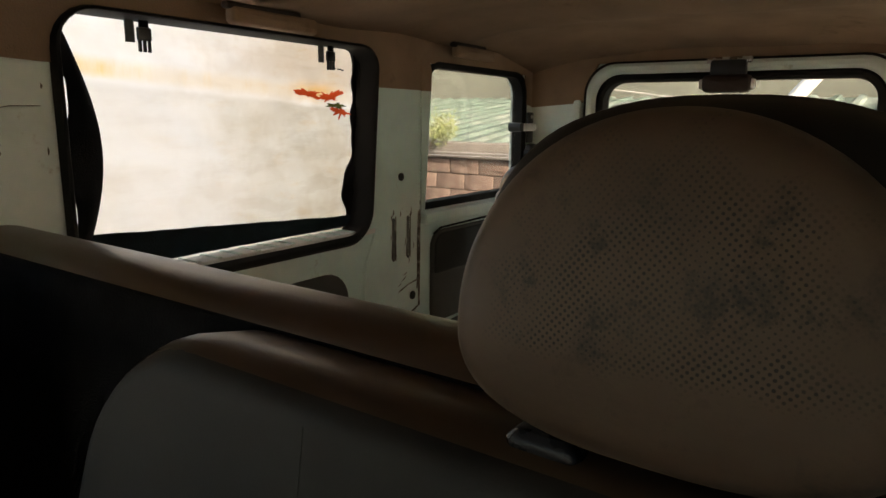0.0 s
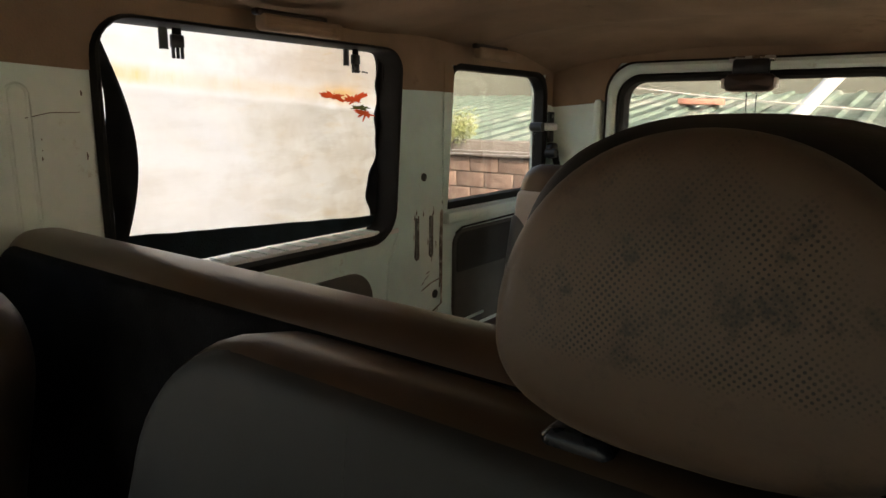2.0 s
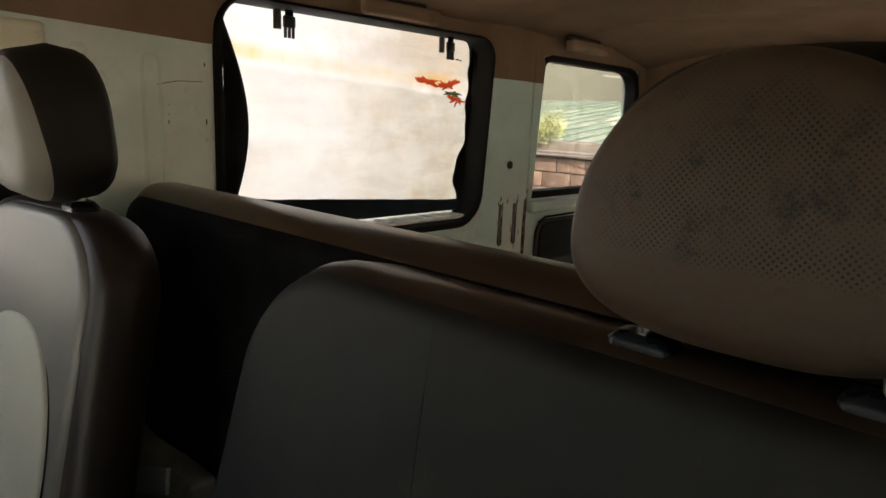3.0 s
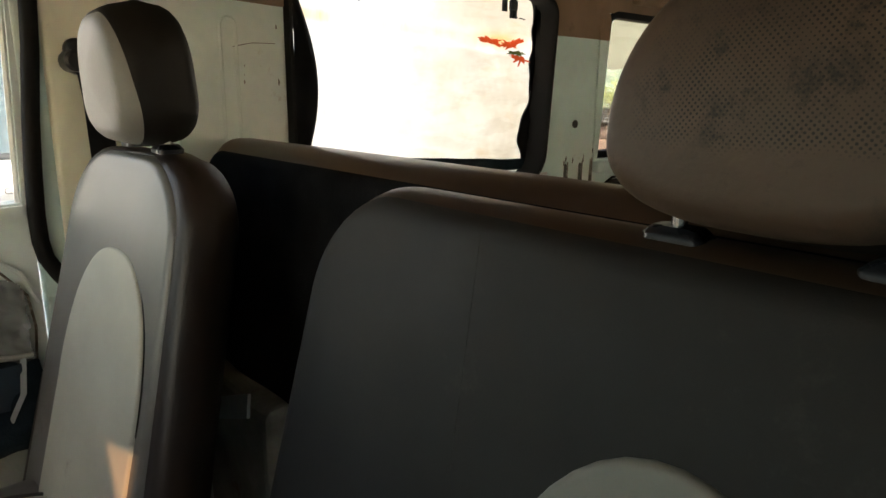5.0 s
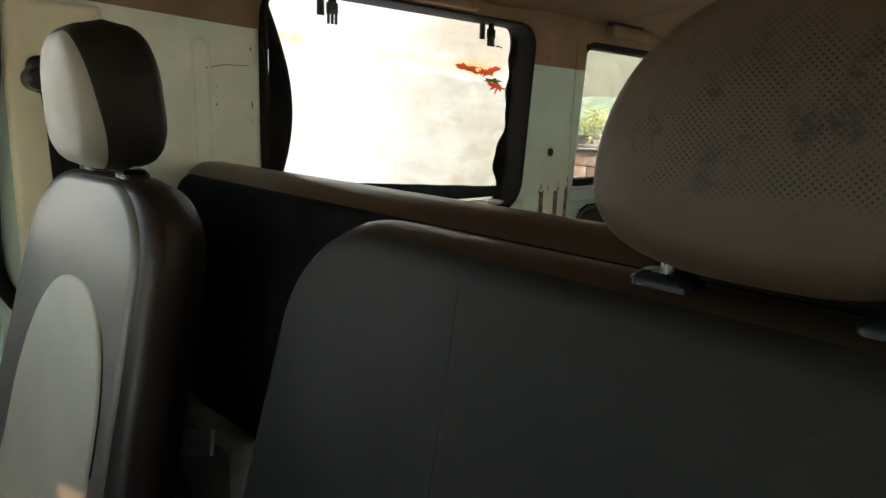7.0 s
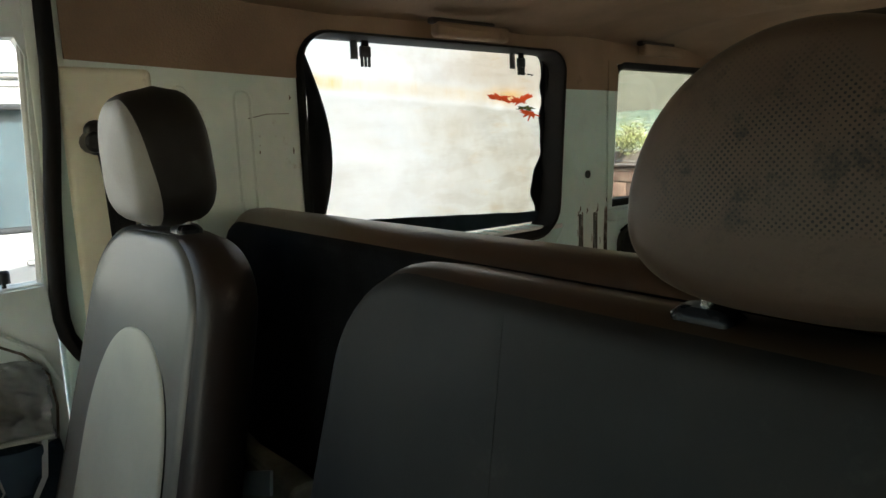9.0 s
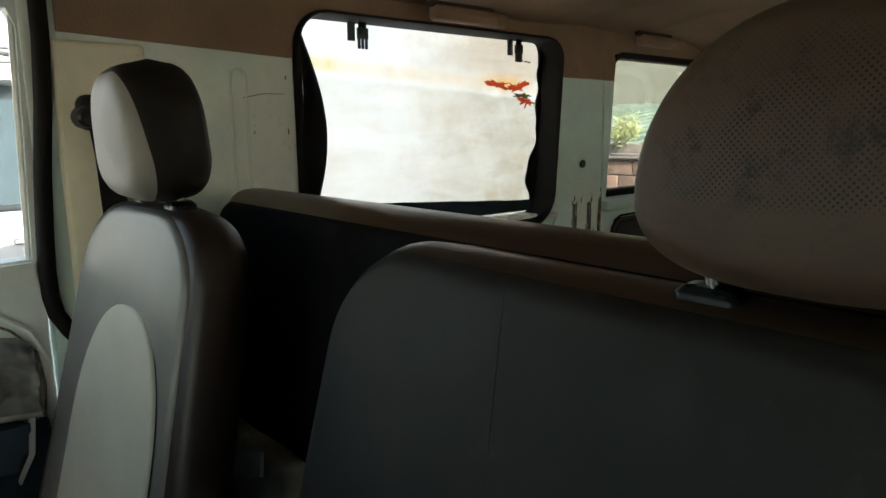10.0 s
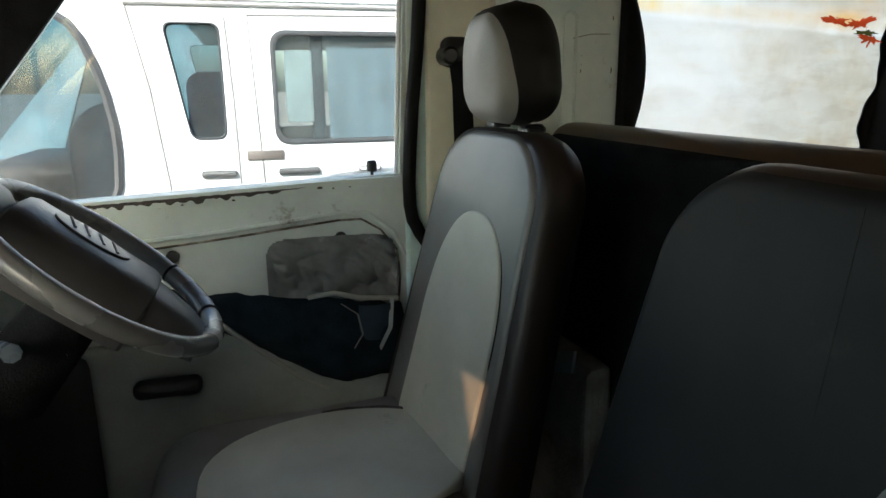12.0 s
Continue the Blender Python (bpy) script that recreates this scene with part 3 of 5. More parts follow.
for y in (2.042, 2.120):
    part("slot", pillow(rrect(y - 0.007, y + 0.007, 0.985, 1.125, 0.0065), 0.006, 0.002, 0.0, m=Matrix.Translation((LEFT + 0.0025, 0, 0)) @ Matrix.Rotation(math.pi / 2, 4, "Z")), surface("grimy_slot", (0.16, 0.155, 0.14), 0.7, 0.5, 40, 140, 0.2, dirt=(0.55, 0.57, 0.53), dirt_amount=0.5, dirt_scale=30), wall, "scratched pressed slot, dark with grime")
    part("slot_edge", tube([(LEFT + 0.001, y - 0.008, 1.03), (LEFT + 0.001, y - 0.007, 0.99), (LEFT + 0.001, y, 0.982), (LEFT + 0.001, y + 0.008, 0.99), (LEFT + 0.001, y + 0.008, 1.08)], 0.003, 6, radii=[0.0008, 0.003, 0.0045, 0.003, 0.001]), CHIP, wall)
    part("scuff", plate([rrect(y + 0.010, y + 0.014, 0.98, 1.13, 0.001)], "x", LEFT - 0.002, LEFT + 0.002), RUST, wall)
part("door_gap", tube([(LEFT + 0.001, 2.185, 1.14), (LEFT + 0.001, 2.183, 0.80), (LEFT + 0.001, 2.12, 0.775), (LEFT + 0.001, 2.06, 0.755)], 0.004, 6), RUST, wall, "rusty panel gap")
part("door_gap", tube([(LEFT + 0.001, 2.184, 0.895), (LEFT + 0.001, 2.12, 0.885), (LEFT + 0.001, 2.07, 0.868)], 0.0022, 5), RUST, wall)
part("scratch", tube([(LEFT + 0.001, 0.885, 1.452), (LEFT + 0.001, 0.93, 1.462), (LEFT + 0.001, 0.985, 1.463)], 0.0008, 5), RUST, wall)
for y, z0, z1, w in ((0.907, 1.372, 1.380, 0.0018), (0.909, 1.41, 1.414, 0.001), (0.908, 1.39, 1.393, 0.001), (0.990, 1.495, 1.505, 0.002), (0.991, 1.37, 1.385, 0.0018)):
    part("rust_run", tube([(LEFT + 0.0005, y, z0), (LEFT + 0.001, y + 0.0008, (z0 + z1) / 2), (LEFT + 0.0005, y, z1)], w, 5, radii=[w * 0.5, w, w * 0.4]), RUST, wall)
part("lower_panel", pillow(rrect(1.15, 1.81, 0.62, 0.995, (0.05, 0.05, 0.09, 0.09)), 0.016, 0.006, 0.002, m=Matrix.Translation((LEFT + 0.016, 0, 0)) @ Matrix.Rotation(math.pi / 2, 4, "Z")), TRIM, wall, "grey trim board")
part("lower_panel", pillow(rrect(2.245, 2.86, 0.675, 1.055, (0.09, 0.05, 0.05, 0.06)), 0.016, 0.006, 0.002, m=Matrix.Translation((LEFT + 0.016, 0, 0)) @ Matrix.Rotation(math.pi / 2, 4, "Z")), TRIM, wall, "grey trim board")
part("upper_pocket", pillow(rrect(2.255, 2.85, 0.90, 1.045, (0.01, 0.01, 0.05, 0.05)), 0.014, 0.006, 0.002, m=Matrix.Translation((LEFT + 0.026, 0, 0)) @ Matrix.Rotation(math.pi / 2, 4, "Z")), DARKTRIM, wall, "darker cloth band")
part("panel_edge", tube([(LEFT + 0.01, 2.26, 1.045), (LEFT + 0.01, 2.30, 1.062), (LEFT + 0.01, 2.86, 1.070)], 0.004, 6), RUBBER, wall)
part("waist_ledge", box(LEFT - 0.01, LEFT + 0.03, 2.19, 2.98, 1.085, 1.128, 0.012), CREAM, wall)
part("wheel_arch", box(LEFT - 0.01, LEFT + 0.26, 2.20, 3.0, FLOOR, 0.66, 0.05, 3), CREAM, wall, "cream wheel arch")

rnd = random.Random(11)
for k in range(22):
    # chips and scratches, thick about the slots and the old hinge
    y, z = (rnd.gauss(2.045, 0.012), rnd.uniform(0.97, 1.13)) if k < 8 else (rnd.gauss(2.125, 0.014), rnd.uniform(0.95, 1.14)) if k < 17 else (rnd.uniform(2.03, 2.17), rnd.uniform(0.74, 0.93))
    dy, dz = (rnd.gauss(0, 0.002), rnd.uniform(0.010, 0.026)) if k < 17 else (rnd.uniform(0.008, 0.035), rnd.gauss(0, 0.006))
    part("scratch", tube([(LEFT + 0.0005, y, z), (LEFT + 0.0012, y + dy * 0.5 + 0.002, z + dz * 0.5), (LEFT + 0.0005, y + dy, z + dz)], 0.001, 5, radii=[0.0006, rnd.uniform(0.0012, 0.0028), 0.0006]), RUST, wall)
part("rust_run", tube([(LEFT + 0.001, 2.178, 1.135), (LEFT + 0.001, 2.176, 1.02), (LEFT + 0.001, 2.178, 0.93), (LEFT + 0.001, 2.172, 0.86)], 0.004, 6, radii=[0.002, 0.0055, 0.006, 0.002]), RUST, wall, "brown rust along the panel gap")

# window_1: the middle side window, its track and seal
w1 = thing("window_1", "sliding side window with black rubber seal and ribbed track", "window", kind="structure")
part("seal", ring(MID_OUT, MID_IN, "x", LEFT - 0.062, LEFT + 0.010, 0.010), RUBBER, w1, "black rubber seal")
part("track", box(LEFT - 0.075, LEFT + 0.004, 1.03, 1.95, 1.088, 1.104, 0.004), WHITE, w1, "sunlit white ribbed track")
for k in range(15):
    part("track_rib", box(LEFT - 0.073, LEFT + 0.002, 1.06 + 0.06 * k, 1.072 + 0.06 * k, 1.1035, 1.107), CREAM, w1)
part("outer_frame", ring(rrect(0.99, 1.99, 1.06, 1.70, 0.08), rrect(1.03, 1.935, 1.10, 1.668, 0.06), "x", LEFT - 0.075, LEFT - 0.045), RUBBER, w1)

# window_2: rear quarter window
w2 = thing("window_2", "fixed rear quarter window in a black rubber seal", "window", kind="structure")
part("seal", ring(Q_OUT, Q_IN, "x", LEFT - 0.045, LEFT + 0.002, 0.004), RUBBER, w2, "black rubber seal")
part("pillar_edge", plate([[(2.187, 1.128), (2.207, 1.128), (2.2385, 1.538), (2.187, 1.538)]], "x", LEFT - 0.004, LEFT + 0.0075), CREAM, w2, "cream pillar lapping the glass")
part("pillar_felt", plate([[(2.187, 1.538), (2.2385, 1.538), (2.243, 1.60), (2.228, 1.64), (2.187, 1.64)]], "x", LEFT - 0.004, LEFT + 0.0078), FELT, w2)
pane = part("pane", plate([rrect(2.19, 2.92, 1.145, 1.63, 0.04)], "x", LEFT - 0.034, LEFT - 0.030), CLEAR, w2, "dusty clear glass", smooth=False)
pane.visible_shadow = False

# the far side wall: open at the front passenger's door
R_CUT = rrect(2.45, 2.90, 1.153, 1.62, 0.06)
R_MID = rrect(1.06, 1.98, 1.10, 1.64, 0.07)
wr = solid("wall_right", plate([[(0.80, FLOOR), (3.05, FLOOR), (3.05, 1.80), (0.80, 1.80)], R_MID, R_CUT], "x", RIGHT, RIGHT + 0.06), CREAM, "cream painted steel side wall with dark rubber seals", "wall", "structure")
part("felt_lining", plate([[(0.80, FELT_Z), (1.0, FELT_Z), (1.0, 1.67), (2.03, 1.67), (2.03, 1.50), (2.40, 1.50), (2.40, 1.645), (2.94, 1.645), (2.94, 1.49), (2.985, 1.49), (2.985, 1.79), (0.80, 1.79)]], "x", RIGHT - 0.006, RIGHT + 0.004), FELT, wr, "brown felt lining")
part("seal", ring(rrect(2.41, 2.94, 1.13, 1.645, 0.08), rrect(2.44, 2.905, 1.155, 1.615, 0.06), "x", RIGHT + 0.03, RIGHT - 0.008, -0.01), RUBBER, wr)
part("seal", ring(rrect(1.03, 2.01, 1.07, 1.67, 0.09), rrect(1.06, 1.98, 1.10, 1.64, 0.07), "x", RIGHT + 0.03, RIGHT - 0.008, -0.01), RUBBER, wr)
for y0, y1 in ((2.43, 2.92), (1.05, 1.99)):
    p = part("pane", plate([rrect(y0, y1, 1.13, 1.63, 0.05)], "x", RIGHT + 0.028, RIGHT + 0.032), CLEAR, wr, smooth=False)
    p.visible_shadow = False
part("latch", box(RIGHT - 0.05, RIGHT - 0.004, 2.90, 2.93, 1.37, 1.41, 0.006), BLACK, wr, "black latch bracket")

# door_2: unseen passenger's door, shut to block light; added hole shapes the sun patch
door2 = solid("door_2", plate([[(-0.80, 0.40), (0.80, 0.40), (0.80, 1.80), (-0.22, 1.80), (-0.70, 1.14), (-0.80, 1.12)], [(-0.088, 1.350), (-0.046, 1.506), (-0.134, 1.576)]], "x", RIGHT + 0.002, RIGHT + 0.05), WORN, "cream front passenger door, unseen, shut to block light", "door", "structure")
# pane added so that the patch on the driver's seat is dimmer
part("sun_gap_pane", plate([[(-0.090, 1.342), (-0.041, 1.508), (-0.139, 1.584)]], "x", RIGHT + 0.02, RIGHT + 0.024), TINTED, door2, "tinted pane in an added hole, to weaken the sun patch", smooth=False)

# the rear wall and its window
B_OUT, B_MID, B_IN = rrect(-0.545, 0.527, 1.02, 1.668, 0.12, 8), rrect(-0.505, 0.490, 1.05, 1.628, 0.10, 8), rrect(-0.475, 0.462, 1.08, 1.598, 0.075, 8)
wb = solid("wall_rear", plate([[(LEFT, FLOOR), (RIGHT, FLOOR), (RIGHT, 1.80), (LEFT, 1.80)], rrect(-0.50, 0.485, 1.055, 1.622, 0.095, 8)], "y", REAR, REAR + 0.05), CREAM, "cream painted rear end wall", "wall", "structure")
part("felt_lining", plate([[(LEFT, 1.50), (-0.548, 1.52), (-0.548, 1.60), (-0.50, 1.672), (0.485, 1.672), (0.53, 1.60), (0.53, 1.475), (RIGHT, 1.475), (RIGHT, 1.79), (LEFT, 1.79)]], "y", REAR - 0.012, REAR + 0.003), FELT, wb, "brown felt lining")
part("door_frame", ring(B_OUT, B_MID, "y", REAR + 0.01, REAR - 0.020, -0.010), CREAM, wb, "cream painted rear door frame")
part("edge_trim", ring(rrect(-0.553, 0.535, 1.01, 1.676, 0.125, 8), rrect(-0.545, 0.527, 1.02, 1.668, 0.12, 8), "y", REAR + 0.01, REAR - 0.024), RUBBER, wb)
part("corner_post", box(-0.60, -0.567, REAR - 0.03, REAR + 0.01, FLOOR, 1.53, 0.012), CREAM, wb)
w3 = thing("window_3", "rear door window with thick black rubber seal", "window", kind="structure")
part("seal", ring(B_MID, B_IN, "y", REAR + 0.054, REAR - 0.012, -0.010), RUBBER, w3, "black rubber seal")
pane = part("pane", plate([rrect(-0.49, 0.476, 1.065, 1.61, 0.08)], "y", REAR + 0.030, REAR + 0.034), CLEAR, w3, "dusty clear glass", smooth=False)
pane.visible_shadow = False
for x in (-0.022, 0.012):
    part("heater_wire", tube([(x, REAR + 0.027, 1.56), (x + 0.004, REAR + 0.027, 1.35), (x - 0.002, REAR + 0.027, 1.10)], 0.002, 5), BLACK, w3)


def lining(u, v):
    x, y = LEFT - 0.01 + (RIGHT - LEFT + 0.02) * u, -0.95 + 3.98 * v
    c = (x - (LEFT + RIGHT) / 2) / (RIGHT - LEFT) * 2
    z = 1.70 + 0.070 * (1 - abs(c) ** 3.0)
    for yb in (0.55, 1.45, 2.30):
        z -= 0.032 * math.exp(-((y - yb) / 0.11) ** 2) * (1 - abs(c) ** 6)
    if y > 2.5:
        z -= 0.060 * ((y - 2.5) / 0.5) ** 2
    if y < -0.1:
        z -= 0.10 * ((-0.1 - y) / 0.85) ** 1.5
    z += 0.011 * noise.noise(Vector((x * 3, y * 3, 4))) + 0.004 * noise.noise(Vector((x * 9, y * 7, 2)))
    return x, y, z


solid("ceiling", grid(48, 110, lining, (0, 0, 0.12)), FELT, "sagging brown felt headlining with cross bows", "ceiling", "structure")

solid("roof", grid(20, 16, lambda u, v: (LEFT - 0.075 + (RIGHT - LEFT + 0.15) * u, -0.36 + 3.44 * v, 1.83 + 0.11 * (1 - abs(2 * u - 1) ** 3) - 0.05 * abs(2 * v - 1) ** 6), (0, 0, 0.03)), WHITE, "white painted steel roof of the van", "roof", "structure")

# front: bulkhead, posts and windscreen
front = solid("wall_front", box(LEFT - 0.06, RIGHT + 0.06, -1.02, -0.96, 0.25, 1.10, 0.01), DASH, "dark painted front bulkhead below the windscreen", "wall", "structure")
for x in (LEFT - 0.03, RIGHT + 0.03):
    part("front_post", tube([(x, -0.99, 1.05), (x, -0.62, 1.40), (x, -0.28, 1.74)], 0.045, 8), BLACK, front, "black windscreen post")
part("windscreen_header", box(LEFT - 0.05, RIGHT + 0.05, -0.32, -0.2, 1.66, 1.78, 0.02), BLACK, front)
screen = part("windscreen", grid(2, 2, lambda u, v: (LEFT + (RIGHT - LEFT) * u, -0.985 + 0.70 * v, 1.09 + 0.63 * v), (0, -0.005, 0.005)), SCREEN, front, "clear windscreen", smooth=False)
screen.visible_shadow = False

# door_1: the driver's door
D_WIN = [(-0.54, 1.100), (0.450, 1.145), (0.468, 1.57), (0.455, 1.60), (-0.15, 1.60)]
door = solid("door_1", plate([[(-0.80, 0.40), (0.462, 0.40), (0.462, 1.10), (0.482, 1.70), (-0.22, 1.70), (-0.66, 1.13), (-0.80, 1.12)], D_WIN], "x", LEFT - 0.055, LEFT - 0.004),
             WORN, "worn cream front door with its trim panel missing", "door", kind="structure")
part("black_front_frame", plate([[(-0.62, 1.14), (-0.50, 1.14), (-0.135, 1.60), (-0.12, 1.70), (-0.25, 1.70)]], "x", LEFT - 0.004, LEFT + 0.012), CLOTH, door, "black window frame post")
door_pane = part("pane", plate([[(-0.56, 1.092), (0.454, 1.13), (0.473, 1.61), (-0.14, 1.61)]], "x", LEFT - 0.034, LEFT - 0.030), DUSTY, door, "dusty wound-up door glass", smooth=False)
door_pane.visible_shadow = False
part("glass_run", tube([(LEFT - 0.02, 0.446, 1.14), (LEFT - 0.02, 0.464, 1.59)], 0.006, 6), WHITE, door)
part("sill_cap", plate([[(-0.56, 1.075), (0.45, 1.118), (0.45, 1.141), (0.30, 1.137), (-0.56, 1.100)]], "x", LEFT - 0.05, LEFT + 0.012), WORN, door)
def chip_line(u, v):
    """A dark band of bare metal with blocky, broken lower edges, thinning out at both ends."""
    ends = min(1.0, 9 * u, 5 * (1 - u))
    bite = max(0.0, min(1.0, 4.0 * noise.noise(Vector((u * 21, 1, 0))) + 0.15)) * (0.6 + 0.4 * math.sin(u * 3.1))
    deep = ends * (0.0065 + 0.0095 * bite) + 0.0012 * noise.noise(Vector((u * 130, 4, 0)))
    return LEFT + 0.0135, -0.33 + 0.56 * u, 1.1045 + 0.0205 * u + 0.0016 * noise.noise(Vector((u * 40, 7, 0))) - v * max(0.0004, deep)


part("chipped_edge", grid(320, 3, chip_line), CHIP, door, "dark chipped paint along the window sill")
for y, z, w, h in ((0.262, 1.1225, 0.013, 0.0055), (0.292, 1.1200, 0.005, 0.0035), (0.330, 1.1215, 0.004, 0.003), (-0.365, 1.0935, 0.012, 0.004), (0.075, 1.1045, 0.008, 0.004), (-0.03, 1.1, 0.006, 0.003)):
    part("paint_chip", plate([[(y + w * (0.5 + 0.12 * noise.noise(Vector((k, y * 9, 0)))) * math.cos(k * 0.7854), z + h * (0.5 + 0.15 * noise.noise(Vector((k, z * 9, 3)))) * math.sin(k * 0.7854)) for k in range(8)]], "x", LEFT + 0.0122, LEFT + 0.0138), CHIP, door)
part("lock_knob", tube([(LEFT - 0.022, 0.388, 1.125), (LEFT - 0.022, 0.388, 1.150), (LEFT - 0.022, 0.388, 1.151), (LEFT - 0.022, 0.388, 1.172), (LEFT - 0.022, 0.388, 1.176)], 0.006, 10, radii=[0.004, 0.004, 0.012, 0.012, 0.008]), BLACK, door, "black lock knob")
part("pressed_edge", tube([(LEFT, -0.40, 0.985), (LEFT, -0.20, 0.997), (LEFT, 0.05, 1.018), (LEFT, 0.30, 1.043), (LEFT, 0.355, 1.043), (LEFT, 0.40, 1.015), (LEFT, 0.438, 0.965), (LEFT, 0.445, 0.90), (LEFT, 0.436, 0.80)], 0.0028, 6), RUST, door, "rusty torn edge round the bare panel")
part("pressed_edge", tube([(LEFT + 0.002, -0.40, 1.003), (LEFT + 0.002, 0.05, 1.033), (LEFT + 0.002, 0.31, 1.060), (LEFT + 0.002, 0.37, 1.058), (LEFT + 0.002, 0.43, 1.01), (LEFT + 0.002, 0.457, 0.95)], 0.006, 6), WORN, door)
for y, z, r in ((0.306, 1.002, 0.014), (-0.062, 0.985, 0.014)):
    part("clip_hole", tube([(LEFT - 0.006, y, z), (LEFT + 0.003, y, z)], r, 14), BLACK, door, "dark round clip hole")
cut = rrect(0.140, 0.425, 0.80, 0.998, (0.03, 0.05, 0.05, 0.02))
part("opening", plate([cut], "x", LEFT - 0.006, LEFT - 0.001), DARKTRIM, door)
film = grid(76, 54, lambda u, v: (LEFT + 0.006 + 0.022 * abs(noise.noise(Vector((u * 4.2 + v * 2.5, v * 3 - u, 3)))) + 0.009 * abs(noise.noise(Vector((u * 11 + v * 8, v * 5 - u * 5, 8)))) + 0.002 * abs(noise.noise(Vector((u * 22 - v * 9, v * 15 + u * 6, 2)))), 0.130 + 0.305 * u, 0.80 + 0.21 * v - 0.03 * max(0, u - 0.75)))
bmesh.ops.delete(film, geom=[f for f in film.faces if abs((f.calc_center_median().y - 0.283) / 0.150) ** 6 + abs((f.calc_center_median().z - 0.90) / 0.110) ** 6 > 1 + 0.08 * noise.noise(f.calc_center_median() * 30)], context="FACES")
part("moisture_film", film, POLY, door, "crumpled grey plastic film over the opening")
part("lower_board", pillow(rrect(-0.75, 0.45, 0.42, 0.80, (0.05, 0.05, 0.04, 0.1)), 0.03, 0.012, 0.004, m=Matrix.Translation((LEFT + 0.026, 0, 0)) @ Matrix.Rotation(math.pi / 2, 4, "Z")), GREYBOARD, door, "grey lower trim board")
handle = part("pull_handle", pillow(rrect(-0.165, -0.022, 0.684, 0.724, 0.018), 0.04, 0.014, 0.004, m=Matrix.Translation((LEFT + 0.07, 0, 0)) @ Matrix.Rotation(math.pi / 2, 4, "Z")), BLACK, door, "black door pull handle")
SEAL_LINE = ((0.507, 1.79), (0.503, 1.55), (0.495, 1.43), (0.481, 1.30), (0.474, 1.20), (0.470, 1.12), (0.471, 1.07), (0.477, 1.035), (0.495, 1.0), (0.525, 0.955), (0.558, 0.90), (0.585, 0.82), (0.60, 0.70), (0.60, 0.36))
seal = solid("trim", tube([(LEFT + 0.006, y, z) for y, z in SEAL_LINE], 0.0155, 10), RUBBER, "black rubber seal round the front door opening", "seal", "structure")
post = solid("door_post", box(LEFT - 0.06, LEFT + 0.002, 0.47, 0.535, 0.95, 1.80, 0.01), CREAM, "cream painted door post beside the driver's seat", "door post", "structure")
part("post_cover", pillow(rrect(0.512, 0.685, 0.96, 1.552, 0.012), 0.03, 0.014, 0.003, m=Matrix.Translation((LEFT + 0.010, 0, 0)) @ Matrix.Rotation(math.pi / 2, 4, "Z")), BUTTER, post, "yellowed cream post cover")
part("door_post_foot", box(LEFT - 0.06, LEFT, 0.47, 0.56, FLOOR, 0.96, 0.01), CREAM, post)


# ---- things on the walls ----
def side_latch():
    t = thing("window_latch", "silver and black latch holding the quarter window", "latch")
    part("bracket", box(LEFT + 0.012, LEFT + 0.024, 2.925, 2.972, 1.35, 1.478, 0.004), BLACK, t, "black bracket")
    part("arm", box(LEFT + 0.020, LEFT + 0.046, 2.835, 2.965, 1.400, 1.432, 0.010, 3), STEELBRIGHT, t, "silver arm")
    part("knob", tube([(LEFT - 0.01, 2.828, 1.416), (LEFT + 0.045, 2.828, 1.416)], 0.019, 12), BLACK, t)
    part("screw", tube([(LEFT + 0.023, 2.95, 1.460), (LEFT + 0.027, 2.95, 1.460)], 0.008, 10), CHROME, t)


side_latch()


def belt_guide(y, z, x=LEFT, drop=0.45):
    t = thing("seat_belt", "black seat belt with plastic guide on the door post", "seat belt")
    part("webbing", strip([(x + 0.030, y + 0.004, z), (x + 0.052, y + 0.010, z - 0.1), (x + 0.055, y + 0.020, z - drop)], 0.046, (0.15, 1, 0)), CLOTH, t, "black webbing")
    part("guide", pillow(rrect(y - 0.032, y + 0.035, z - 0.055, z + 0.012, 0.02), 0.03, 0.01, 0.004, m=Matrix.Translation((x + 0.04, 0, 0)) @ Matrix.Rotation(math.pi / 2, 4, "Z")), BLACK, t, "black plastic guide")
    part("bolt_cover", tube([(x + 0.01, y - 0.018, z - 0.03), (x + 0.055, y - 0.018, z - 0.03), (x + 0.06, y - 0.018, z - 0.03)], 0.02, 14, radii=[0.022, 0.02, 0.014]), BLACK, t)


belt_guide(0.577, 1.438)
belt_guide(2.955, 1.335, drop=0.25)


def grab_handle(x, y0, y1, z, side):
    t = thing("grab_handle", "brown moulded grab handle on the headlining edge", "handle", "grab handles")
    part("grip", pillow(rrect(y0, y1, z - 0.022, z + 0.016, 0.012), 0.036, 0.012, 0.003, m=Matrix.Translation((x + side * 0.02, 0, 0)) @ Matrix.Rotation(side * math.pi / 2, 4, "Z") @ Matrix.Diagonal((side, 1, 1, 1))), FELT, t, "brown padded grip")
    part("recess", box(x - 0.012, x + 0.012, y0 - 0.012, y1 - 0.05, z + 0.010, z + 0.026, 0.007, 3), surface("umber_plastic", (0.045, 0.028, 0.02), 0.7), t, "dark finger recess")


grab_handle(-0.715, 2.26, 2.50, 1.672, 1)
grab_handle(-0.715, 1.36, 1.62, 1.672, 1)
grab_handle(0.65, 2.42, 2.62, 1.672, -1)


